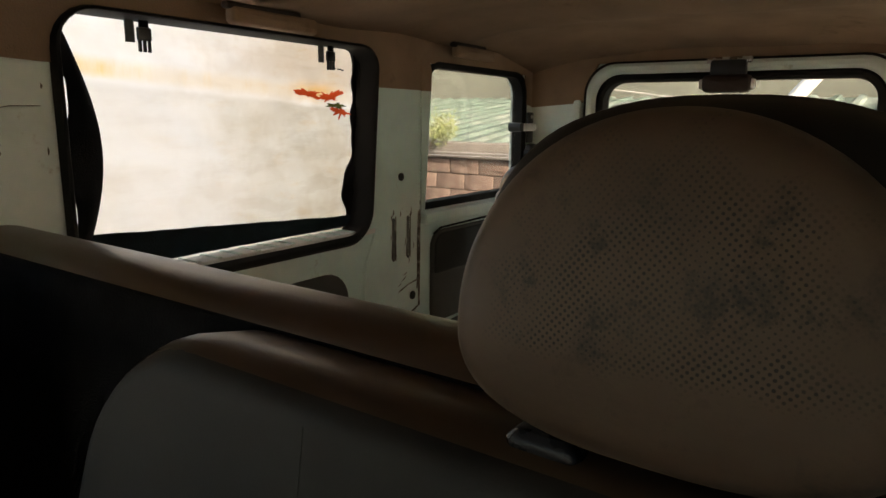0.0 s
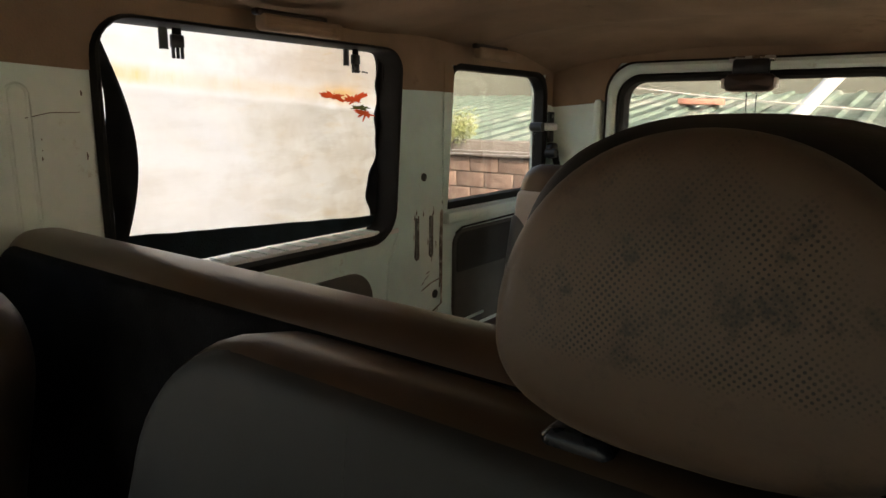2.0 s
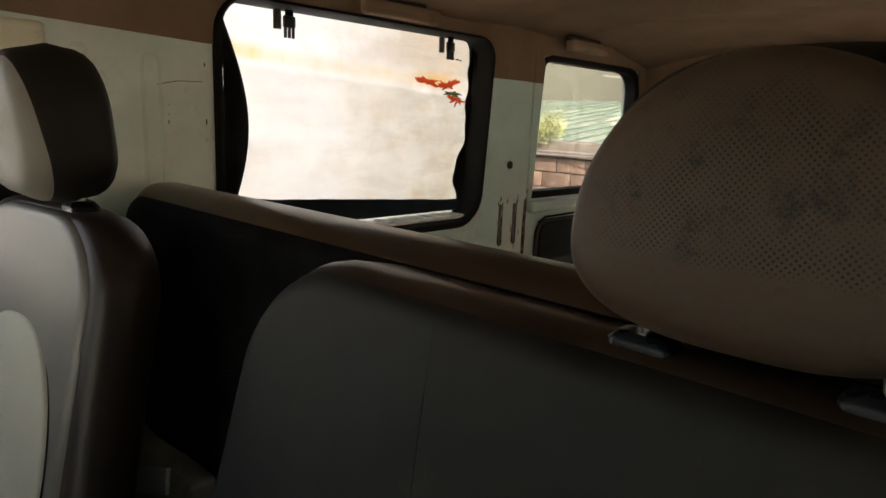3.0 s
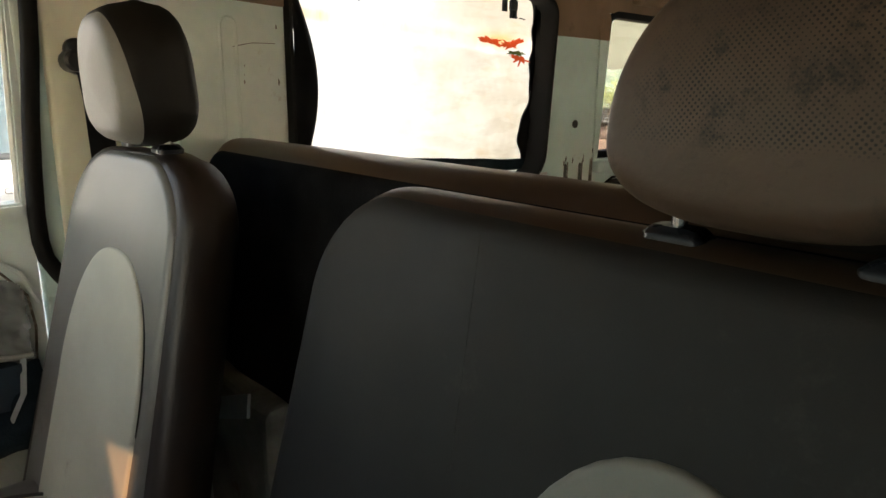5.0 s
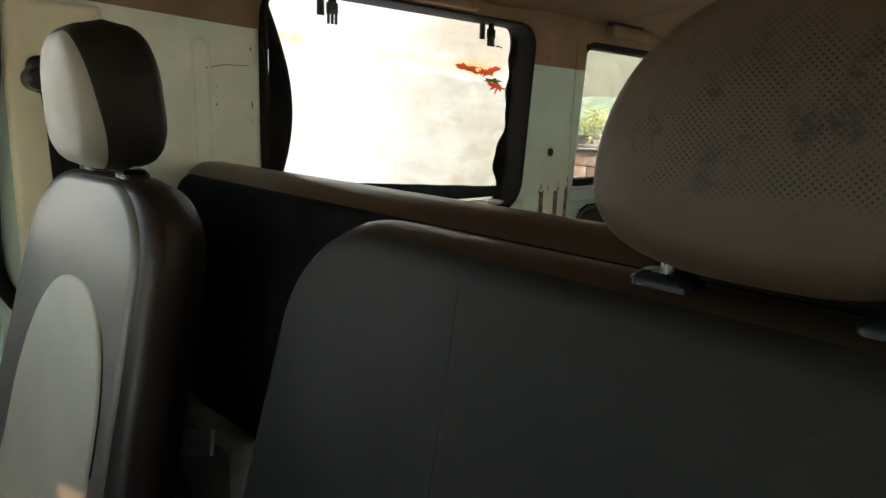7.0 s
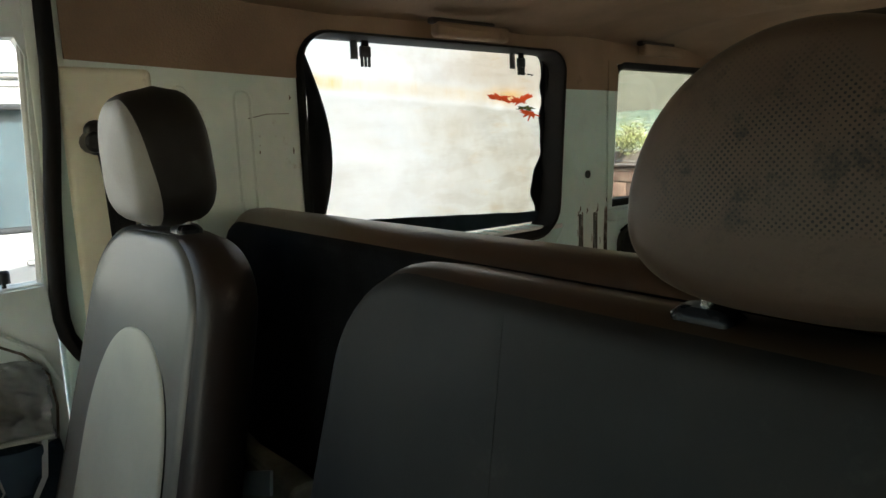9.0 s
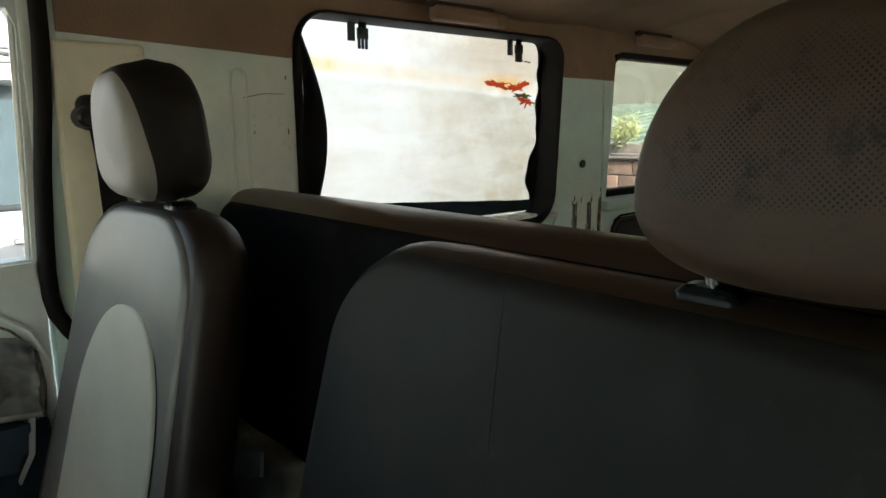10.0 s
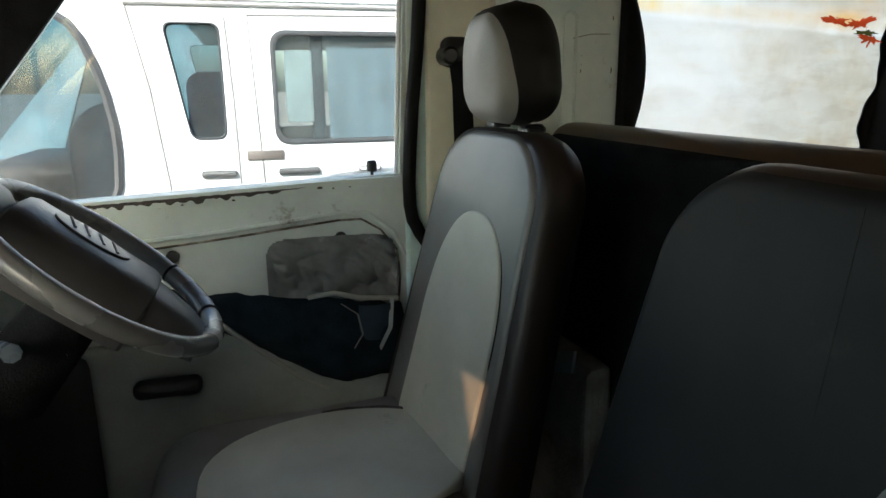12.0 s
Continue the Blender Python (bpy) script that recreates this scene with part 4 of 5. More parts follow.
def rear_lock():
    t = thing("wiper_motor_cover", "dark brown wiper motor cover over the rear window", "motor cover")
    part("cover", pillow(rrect(-0.088, 0.082, 1.552, 1.615, 0.022), 0.05, 0.014, 0.004, m=Matrix.Translation((0, REAR - 0.055, 0))), surface("brown_plastic", (0.05, 0.028, 0.02), 0.4, 0.2, 10, 150), t)
    part("neck", box(-0.065, 0.06, REAR - 0.045, REAR - 0.01, 1.61, 1.668, 0.01), BLACK, t, "black neck")
    part("bracket", box(-0.08, 0.075, REAR - 0.034, REAR - 0.02, 1.655, 1.678, 0.005), CHROME, t, "dull metal bracket")
    for s in (-1, 1):
        part("side_cap", box(-0.003 + s * 0.088 - 0.006, -0.003 + s * 0.088 + 0.006, REAR - 0.052, REAR - 0.012, 1.565, 1.60, 0.005), WHITE, t)


rear_lock()

# ---- the plastic curtain in the middle window ----
SX = LEFT - 0.082


def curtain():
    t = thing("window_curtain", "milky plastic roll-down curtain with black cloth border", "curtain")

    def sh(u, v):
        y, z = 0.985 + 1.01 * u, 1.085 + 0.610 * v
        fold = 0.010 * (1 - abs(noise.noise(Vector((y * 5 + z * 6, z * 7 - y * 2, 9)))) ** 0.6)
        return SX + 0.012 * noise.noise(Vector((y * 4, z * 5, 1))) + 0.006 * noise.noise(Vector((y * 11 + z * 9, z * 4, 5))) - fold, y, z
    part("sheet", grid(120, 72, sh), SHEET, t, "milky translucent plastic sheet")

    def left(u, v):
        z = 1.09 + 0.56 * v
        gap = 0.020 * (math.exp(-((v - 0.70) / 0.14) ** 4) + 0.95 * math.exp(-((v - 0.27) / 0.09) ** 4))
        a, b = 1.022 + 2.2 * gap, 1.052 + 0.074 * math.sin(math.pi * v) ** 1.1
        return SX + 0.022 + 0.012 * math.sin(3 * u), a + (b - a) * u, z
    part("border", grid(10, 48, left, (0.004, 0, 0)), CLOTH, t, "black cloth border bowing inward")

    def bottom(u, v):
        y = 1.02 + 0.96 * u
        return SX + 0.024 + 0.006 * noise.noise(Vector((y * 9, v * 3, 2))), y, 1.113 + v * (0.085 - 0.058 * u + 0.005 * noise.noise(Vector((y * 12, 3, 0))))
    part("border", grid(60, 5, bottom, (0.004, 0, 0)), NAVY, t, "dark cloth hem along the sill")

    def right(u, v):
        z = 1.09 + 0.57 * v
        w = 0.040 + 0.042 * (1 - v) ** 1.3 + 0.006 * math.sin(23 * v + 0.6) + 0.004 * math.sin(41 * v) + 0.034 * math.exp(-((v - 0.22) / 0.09) ** 2)
        gap = 0.055 * math.exp(-((v - 0.27) / 0.055) ** 4) + 0.03 * math.exp(-((v - 0.45) / 0.03) ** 2)
        return SX + 0.020 + 0.010 * noise.noise(Vector((u * 3, z * 9, 6))), 1.99 - gap - (w + 0.025 - gap) * u, z
    part("border", grid(8, 48, right, (0.004, 0, 0)), CLOTH, t, "black cloth border with a wavy edge")
    # printed marks
    def smear(y0, z0, spikes, mat, seed, lift=0.0):
        """One ragged smear of print: a soft body drawn out into a few tongues."""
        bm = bmesh.new()
        x = SX + 0.021 + lift
        mid, rim = bm.verts.new((x, y0, z0)), []
        for k in range(96):
            deg = k * 3.75
            r = 0.013
            for at, reach, wide in spikes:
                off = (deg - at + 180) % 360 - 180
                r = max(r, 1.25 * reach * math.exp(-abs(off / (1.35 * wide)) ** 1.3))
            r *= 1 + 0.55 * noise.noise(Vector((3 * math.cos(radians(deg)), 3 * math.sin(radians(deg)), seed)) * 1.7) + 0.30 * noise.noise(Vector((9 * math.cos(radians(deg)), 9 * math.sin(radians(deg)), seed)) * 1.3)
            rim.append(bm.verts.new((x, y0 + r * math.cos(radians(deg)), z0 + 0.66 * r * math.sin(radians(deg)))))
        for p, q in zip(rim, rim[1:] + rim[:1]):
            bm.faces.new((mid, p, q))
        part("printed_mark", bm, mat, t)
    smear(1.734, 1.513, ((172, 0.052, 24), (10, 0.036, 26), (-24, 0.050, 16), (140, 0.022, 20)), PRINT_RED, 1, 0.0006)
    smear(1.814, 1.506, ((24, 0.056, 22), (52, 0.028, 14), (-10, 0.040, 22), (186, 0.044, 20), (150, 0.030, 16), (236, 0.022, 18)), PRINT_RED, 2, 0.0012)
    smear(1.852, 1.482, ((176, 0.044, 18), (2, 0.034, 16), (-30, 0.020, 16)), PRINT_GREEN, 4, 0.0018)
    smear(1.868, 1.466, ((168, 0.046, 18), (-18, 0.034, 18), (205, 0.030, 14), (250, 0.028, 14), (-60, 0.030, 14)), PRINT_RED, 3, 0.0024)
    for k, w in enumerate((0.012, 0.016, 0.009)):
        part("printed_mark", plate([rrect(1.838 + 0.018 * k, 1.838 + 0.018 * k + w, 1.588 - 0.0015 * k, 1.592 - 0.0015 * k, 0.001)], "x", SX + 0.020, SX + 0.021), CLOTH, t)


curtain()


def fill_curtain():
    # unseen sheet, added to throw soft light on the near wall
    t = thing("window_curtain", "unseen milky sheet added at the opposite window for soft fill light", "curtain")
    part("sheet", grid(24, 16, lambda u, v: (RIGHT + 0.045 + 0.008 * noise.noise(Vector((u * 5, v * 4, 3))), 1.04 + 0.96 * u, 1.085 + 0.575 * v)), FILLFILM, t)
    part("hem", box(RIGHT + 0.035, RIGHT + 0.055, 1.04, 2.0, 1.085, 1.115, 0.004), CLOTH, t)


fill_curtain()


def buckle(y, z):
    t = thing("strap_buckle", "black plastic strap buckle hanging at the window top", "buckle", "curtain buckles")
    x = LEFT - 0.03
    part("strap", strip([(x, y, z + 0.06), (x, y, z - 0.005)], 0.022, (0, 1, 0)), CLOTH, t)
    part("socket", box(x - 0.005, x + 0.005, y - 0.016, y + 0.016, z - 0.022, z + 0.006, 0.003), BLACK, t)
    for s in (-1, 0, 1):
        part("prong", box(x - 0.003, x + 0.003, y + s * 0.011 - 0.0035, y + s * 0.011 + 0.0035, z - 0.046, z - 0.02, 0.0015), BLACK, t)
    part("web_tail", strip([(x - 0.012, y - 0.026, z + 0.06), (x - 0.012, y - 0.026, z - 0.026)], 0.021, (0, 1, 0)), WEBBING, t, "grey strap tail")


buckle(1.226, 1.628)
buckle(1.797, 1.627)


# ---- seats ----
def headrest_posts(parent, xs, y, z0, z1, cap=(0.024, 0.017, 0.020)):
    for x in xs:
        p = part("post", tube([(x, y, z0 - 0.002), (x, y, z1)], 0.0065, 10), CHROME, parent, "steel post")
        bm = bmesh.new()
        rows = []
        for s, z in ((1.0, -0.004), (1.0, 0.002), (0.80, cap[2] * 0.8), (0.70, cap[2]), (0.35, cap[2])):
            rows.append([bm.verts.new((x + u * s, y + v * s, z0 + z)) for u, v in rrect(-cap[0], cap[0], -cap[1], cap[1], 0.008, 4)])
        for a, b in zip(rows, rows[1:]):
            for i in range(len(a)):
                j = (i + 1) % len(a)
                bm.faces.new((a[i], a[j], b[j], b[i]))
        bm.faces.new(rows[0][::-1])
        bm.faces.new(rows[-1])
        part("collar", bm, GLOSSBLACK, parent, "black plastic collar")


def tilt(x, y, z, deg, turn=0):
    """Local upholstery stands at x, y, z and leans back by deg."""
    return Matrix.Translation((x, y, z)) @ Matrix.Rotation(radians(turn), 4, "Z") @ Matrix.Rotation(radians(-deg), 4, "X")


def shield(w0, w1, h, r_top, r_low, n=10):
    """A backrest outline: w0 wide at the foot, w1 at the shoulder."""
    pts = rrect(-w1 / 2, w1 / 2, 0, h, (r_low, r_low, r_top, r_top), n)
    return [(x * (1 + (w0 / w1 - 1) * (1 - z / h)), z) for x, z in pts]


def driver_seat():
    t = thing("driver_seat", "grey and brown leather driver's seat with pale oval inlay", "car seat")
    cx = -0.455
    m = tilt(cx, 0.416, 0.66, 14, 8) @ Matrix.Translation((0, 0, -0.109))
    body = [(x - 0.02, z) for x, z in shield(0.55, 0.425, 0.735, 0.115, 0.05)]
    part("backrest", pillow(body, 0.102, 0.026, 0.0, back=0.04, m=m @ Matrix.Translation((0, 0.008, 0)), puff=0.005), ESPRESSO, t, "dark brown leather backrest shell")
    yoke = [(x - 0.020, z) for x, z in shield(0.46, 0.382, 0.726, 0.125, 0.04)]
    part("front_cover", pillow(yoke, 0.050, 0.016, 0.006, back=0.005, m=m), GREYL, t, "grey leather front cover")
    # the inlay: a round head whose sides run on down, spreading slightly
    head = [(0.150 * math.copysign(abs(math.cos(q)) ** 0.85, math.cos(q)), 0.31 + 0.262 * abs(math.sin(q)) ** 0.9) for q in [math.pi * k / 28 for k in range(29)]]
    side = [0.31 * k / 6 for k in range(6)]
    oval = head + [(-0.150 - 0.060 * (0.31 - z), z) for z in side[::-1]] + [(0.150 + 0.010 * (0.31 - z), z) for z in side]
    part("inlay", pillow(oval, 0.03, 0.006, 0.006, m=m @ Matrix.Translation((0.012, -0.007, 0.0))), PALEL, t, "pale leather oval inlay")
    part("inlay_seam", tube([m @ Vector((x * 1.012 + 0.012, -0.0015, z + 0.003)) for x, z in head], 0.0013, 6), RUBBER, t, "dark stitched seam")
    part("piping", tube([m @ Vector((x, 0.017, z)) for x, z in yoke], 0.0028, 6, closed=True), DARKL, t, "dark seam piping")
    seat = rrect(-0.255, 0.285, -0.05, 0.50, (0.12, 0.12, 0.05, 0.05), 8)
    mc = Matrix.Translation((cx + 0.02, -0.06, 0.645)) @ Matrix.Rotation(radians(-88), 4, "X")
    part("cushion", pillow(seat, 0.15, 0.05, 0.006, m=mc), GREYL, t, "grey leather seat cushion")
    top = [(0.03 + 0.205 * math.copysign(abs(math.cos(a)) ** 0.8, math.cos(a)), 0.285 + 0.245 * math.sin(a)) for a in [2 * math.pi * k / 44 for k in range(44)]]
    part("cushion_inlay", pillow(top, 0.03, 0.008, 0.008, m=mc @ Matrix.Translation((0, -0.010, 0))), PALEL, t, "pale leather cushion inlay")
    part("torn_seam", crumple(tube([mc @ Vector((0.03 + 0.212 * -math.copysign(abs(math.cos(a)) ** 0.8, math.cos(a)), -0.004, 0.285 + 0.252 * math.sin(a))) for a in [radians(100 - 100 * k / 24) for k in range(25)]], 0.004, 6), 0.003, 50), CHIP, t, "torn seam beside the door")
    part("seat_base", box(cx - 0.21, cx + 0.21, -0.05, 0.42, FLOOR, 0.56, 0.02), BLACK, t)
    headrest_posts(t, (cx - 0.070, cx + 0.090), 0.588, 1.268, 1.34, (0.026, 0.018, 0.009))
    # headrest: brown shell, pale front face
    mh = tilt(cx + 0.014, 0.520, 1.273, -3, 0)
    outline = [(x * (1.04 - 0.16 * z / 0.20), z) for x, z in rrect(-0.122, 0.122, 0, 0.202, (0.075, 0.075, 0.088, 0.088), 12)]
    front, shell = split(pillow(outline, 0.118, 0.040, 0.010, back=0.034, puff=0.005), (0, 0.022, 0.10), (0, 1, 0.12))
    for b in (front, shell):
        bmesh.ops.transform(b, matrix=mh, verts=b.verts[:])
    part("headrest", shell, HIDE, t, "dark brown leather headrest shell")
    part("headrest_face", front, surface("headrest_grey", (0.29, 0.272, 0.24), 0.5, 0.12, 8, 220, 0.15), t, "light grey headrest face")
    return t


driver_seat()


def passenger_seat():
    t = thing("passenger_seat", "charcoal leather front bench seat with worn headrest", "car seat")
    x0, x1 = -0.105, 0.70
    m = tilt(0, 0.585, 0.66, 12)
    out = rrect(x0, x1, 0, 0.606, (0.04, 0.04, 0.15, 0.155), 10)
    out = [(x - (0.055 * (1 - z / 0.6) if x < 0.2 else 0), z) for x, z in out]
    part("backrest", pillow(out, 0.13, 0.040, 0.006, m=m), SADDLE, t, "dark brown leather backrest shell")
    yoke = rrect(x0 + 0.004, x1 - 0.01, 0.006, 0.594, (0.04, 0.04, 0.14, 0.145), 10)
    yoke = [(x - (0.055 * (1 - z / 0.6) if x < 0.2 else 0), z) for x, z in yoke]
    part("front_cover", pillow(yoke, 0.05, 0.03, 0.012, m=m @ Matrix.Translation((0, -0.006, 0))), DARKL, t, "charcoal leather front cover")
    oval = [(0.452 + 0.165 * math.cos(a), 0.187 + 0.255 * math.sin(a)) for a in [2 * math.pi * k / 44 for k in range(44)]]
    part("inlay", pillow(oval, 0.03, 0.008, 0.012, m=m @ Matrix.Translation((0, -0.023, 0))), DULLGREY, t, "dull grey leather oval inlay")
    part("seam", tube([m @ Vector((0.212 + 0.003 * k, -0.0165 - 0.001 * k, 0.572 - 0.032 * k)) for k in range(8)], 0.0005, 5), DARKL, t)
    part("cushion", pillow(rrect(x0, x1, -0.05, 0.45, 0.06, 6), 0.15, 0.045, 0.01, m=Matrix.Translation((0, 0.14, 0.68)) @ Matrix.Rotation(radians(-88), 4, "X")), DARKL, t, "charcoal leather seat cushion")
    part("seat_base", box(x0 + 0.03, x1 - 0.03, 0.15, 0.62, FLOOR, 0.55, 0.02), BLACK, t)
    headrest_posts(t, (0.388, 0.546), 0.738, 1.243, 1.31, (0.027, 0.015, 0.009))
    # headrest: brown shell behind a pale perforated face
    mh = tilt(0.457, 0.694, 1.255, 7)

    def dome(w, low, waist, high, e_high, e_low):
        pts = []
        for k in range(72):
            a = 2 * math.pi * k / 72
            c, q = math.cos(a), math.sin(a)
            e = 2.0 / (e_high if q > 0 else e_low)
            pts.append((w * math.copysign(abs(c) ** e, c), waist + ((high - waist) if q > 0 else (waist - low)) * math.copysign(abs(q) ** e, q)))
        return pts
    part("headrest", pillow(dome(0.151, 0.004, 0.082, 0.2185, 2.62, 2.8), 0.115, 0.050, 0.0, back=0.045, m=mh @ Matrix.Translation((0.006, 0.026, 0)), puff=0.004), HIDE, t, "dark brown leather headrest shell")
    part("headrest_face", pillow(dome(0.130, 0.006, 0.078, 0.2065, 2.02, 2.7), 0.055, 0.024, 0.006, back=0.005), PERF, t, "stained beige perforated headrest face").matrix_basis = mh
    return t


passenger_seat()


def middle_bench():
    t = thing("bench_seat", "long brown bench seat back, a black sheet for its shaded front", "bench seat")
    x0, x1 = -0.796, 0.70
    out = rrect(x0, x1, 0, 0.62, (0.03, 0.03, 0.06, 0.085), 10)
    part("backrest", pillow(out, 0.115, 0.045, 0.004, m=tilt(0, 0.785, 0.64, 2)), BROWN, t, "brown leather bench back")
    # black sheet laid over the brown front in place of its shade
    part("front_shade", pillow(rrect(x0 + 0.012, x1 - 0.012, 0.0, 0.595, (0.02, 0.02, 0.05, 0.075), 10), 0.04, 0.02, 0.002, m=tilt(0, 0.775, 0.64, 2)), CLOTH, t, "black sheet put in for the shade on the front")
    part("cushion", pillow(rrect(x0, x1, 0, 0.45, 0.05, 6), 0.14, 0.04, 0.01, m=Matrix.Translation((0, 0.90, 0.70)) @ Matrix.Rotation(radians(-90), 4, "X")), BROWN, t, "brown leather cushion")
    part("seat_base", box(x0 + 0.05, x1 - 0.05, 0.80, 1.28, FLOOR, 0.57, 0.02), BLACK, t)


middle_bench()


def rear_bench():
    t = thing("rear_seat", "grey rear seat with brown top band and pale inlay", "car seat")
    x0, x1 = -0.66, 0.55
    m = tilt(0, 2.36, 0.73, 12)
    out = rrect(x0, x1, 0, 0.58, (0.03, 0.03, 0.09, 0.09), 8)
    part("backrest", pillow(out, 0.13, 0.04, 0.006, m=m), BROWN, t, "brown leather backrest")
    part("front_cover", pillow(rrect(x0 + 0.004, x1 - 0.01, 0.0, 0.475, 0.02, 6), 0.05, 0.02, 0.008, m=m @ Matrix.Translation((0, -0.012, 0))), surface("pinkish_leather", (0.60, 0.50, 0.42), 0.45, 0.15, 8, 420, 0.06, dents=6), t, "pale pinkish front cover")
    part("side_bolster", pillow([(x, z + (0.10 * (x0 + 0.10 - x) / 0.10 if z > 0.2 else 0)) for x, z in rrect(x0 - 0.003, x0 + 0.10, 0.0, 0.31, (0.02, 0.02, 0.02, 0.05), 6)], 0.055, 0.02, 0.008, m=m @ Matrix.Translation((0, -0.02, 0))), GREYL, t, "grey side bolster")
    part("cushion", pillow(rrect(x0, x1, 0, 0.50, 0.05, 6), 0.13, 0.04, 0.01, m=Matrix.Translation((0, 1.86, 0.755)) @ Matrix.Rotation(radians(-90), 4, "X")), BROWN, t, "brown leather cushion")
    part("seat_base", box(x0 + 0.05, x1 - 0.05, 1.9, 2.4, FLOOR, 0.63, 0.02), BLACK, t)
    part("side_rail", tube([(x0 - 0.03, 2.02, 0.76), (x0 - 0.035, 2.30, 0.76)], 0.005, 8), CREAM, t)


rear_bench()

# ---- the driver's controls ----
def steering():
    t = thing("steering_wheel", "dark grey steering wheel with broad hub pad", "steering wheel")
    c = Vector((-0.340, -0.106, 1.087))
    m = Matrix.Translation(c) @ Matrix.Rotation(radians(-40), 4, "X")
    R = 0.19
    part("rim", tube([m @ Vector((R * math.cos(a), R * math.sin(a), 0)) for a in [2 * math.pi * k / 64 for k in range(64)]], 0.0155, 12, closed=True), RIMGREY, t, "smooth grey rim")
    # the pad: a flat-topped ridge with sloping flanks, the wheel being turned a quarter
    section = ((-0.102, -0.075), (-0.092, -0.030), (-0.070, 0.008), (-0.054, 0.021), (-0.036, 0.0265), (0, 0.028), (0.036, 0.0265), (0.054, 0.021), (0.070, 0.008), (0.092, -0.030), (0.102, -0.075))

    def ridge(stations, floor):
        bm = bmesh.new()
        rows = [[bm.verts.new((x * k, y, max(z - drop, floor))) for x, z in section] for y, k, drop in stations]
        for a, b in zip(rows, rows[1:]):
            for i in range(len(section) - 1):
                bm.faces.new((a[i], a[i + 1], b[i + 1], b[i]))
        bm.faces.new(rows[0][::-1])
        bm.faces.new(rows[-1])
        bmesh.ops.recalc_face_normals(bm, faces=bm.faces[:])
        return bm
    part("hub_pad", ridge(((-0.140, 0.90, 0.016), (-0.134, 0.97, 0.005), (-0.122, 1.0, 0.0), (-0.03, 1.02, -0.001), (0.068, 1.0, 0.0), (0.079, 0.97, 0.005), (0.084, 0.90, 0.016)), -0.062), HUBGREY, t, "dark grey hub pad").matrix_basis = m
    for s in (-1, 1):
        ys = (0.080, 0.10, 0.15, 0.178) if s > 0 else (-0.178, -0.16, -0.145, -0.136)
        part("spoke", ridge([(y, k, d) for y, k, d in zip(ys, (0.86, 0.84, 0.74, 0.62), (0.010, 0.012, 0.020, 0.032))], -0.036), HUBGREY, t, "moulded spoke").matrix_basis = m
    part("rim_cover", tube([m @ Vector((R * math.cos(a), R * math.sin(a), 0)) for a in [radians(112 + 38 * k / 10) for k in range(11)]], 0.0164, 12), RIMGREY, t, "smooth grip section")
    for deg in (112, 150):
        q = radians(deg)
        d = Vector((-math.sin(q), math.cos(q), 0)) * 0.0022
        p = Vector((R * math.cos(q), R * math.sin(q), 0))
        part("joint", tube([m @ (p - d), m @ (p + d)], 0.0178, 14), RUBBER, t, "dark joint ring")
    ov = [(0.030 * math.cos(q), 0.034 + 0.058 * math.sin(q)) for q in [2 * math.pi * k / 24 for k in range(24)]]
    part("emblem", pillow(ov, 0.006, 0.002, 0.001, m=m @ Matrix.Translation((0, 0, 0.0315)) @ Matrix.Rotation(radians(-90), 4, "X") @ Matrix.Rotation(math.pi, 4, "Y")), BLACK, t, "dark oval emblem")
    for k in range(4):
        part("emblem_ridge", tube([m @ Vector((-0.018 + 0.034 * q / 6, -0.074 + 0.022 * k + 0.014 * q / 6, 0.0325)) for q in range(7)], 0.0022, 6), GREYP, t)
    part("column", tube([m @ Vector((0, 0, -0.01)), m @ Vector((0, 0.0, -0.10)), m @ Vector((0, 0, -0.24))], 0.03, 12, radii=[0.050, 0.052, 0.060]), CLOTH, t, "dark column shroud")
    part("stalk", tube([(-0.33, -0.25, 0.985), (-0.27, -0.225, 1.0), (-0.215, -0.20, 1.01)], 0.007, 8, radii=[0.006, 0.008, 0.013]), CHROME, t, "light column stalk")


steering()


def dashboard():
    t = thing("dashboard", "grey plastic dashboard below the windscreen", "dashboard")
    part("top", crumple(box(LEFT + 0.02, RIGHT - 0.02, -0.95, -0.40, 0.85, 1.06, 0.06, 4), 0.002, 8), DASHTOP, t, "sun-bleached grey plastic top")
    part("lower_panel", box(LEFT + 0.04, RIGHT - 0.06, -0.95, -0.50, FLOOR, 0.86, 0.03), DASH, t)
    part("kick_panel", box(LEFT + 0.03, LEFT + 0.09, -0.95, -0.24, FLOOR, 0.80, 0.03, 3), DARKTRIM, t, "dark kick panel by the pedals")
    part("gauge_hood", box(-0.62, -0.25, -0.70, -0.36, 1.04, 1.11, 0.03, 3), DASH, t)


dashboard()

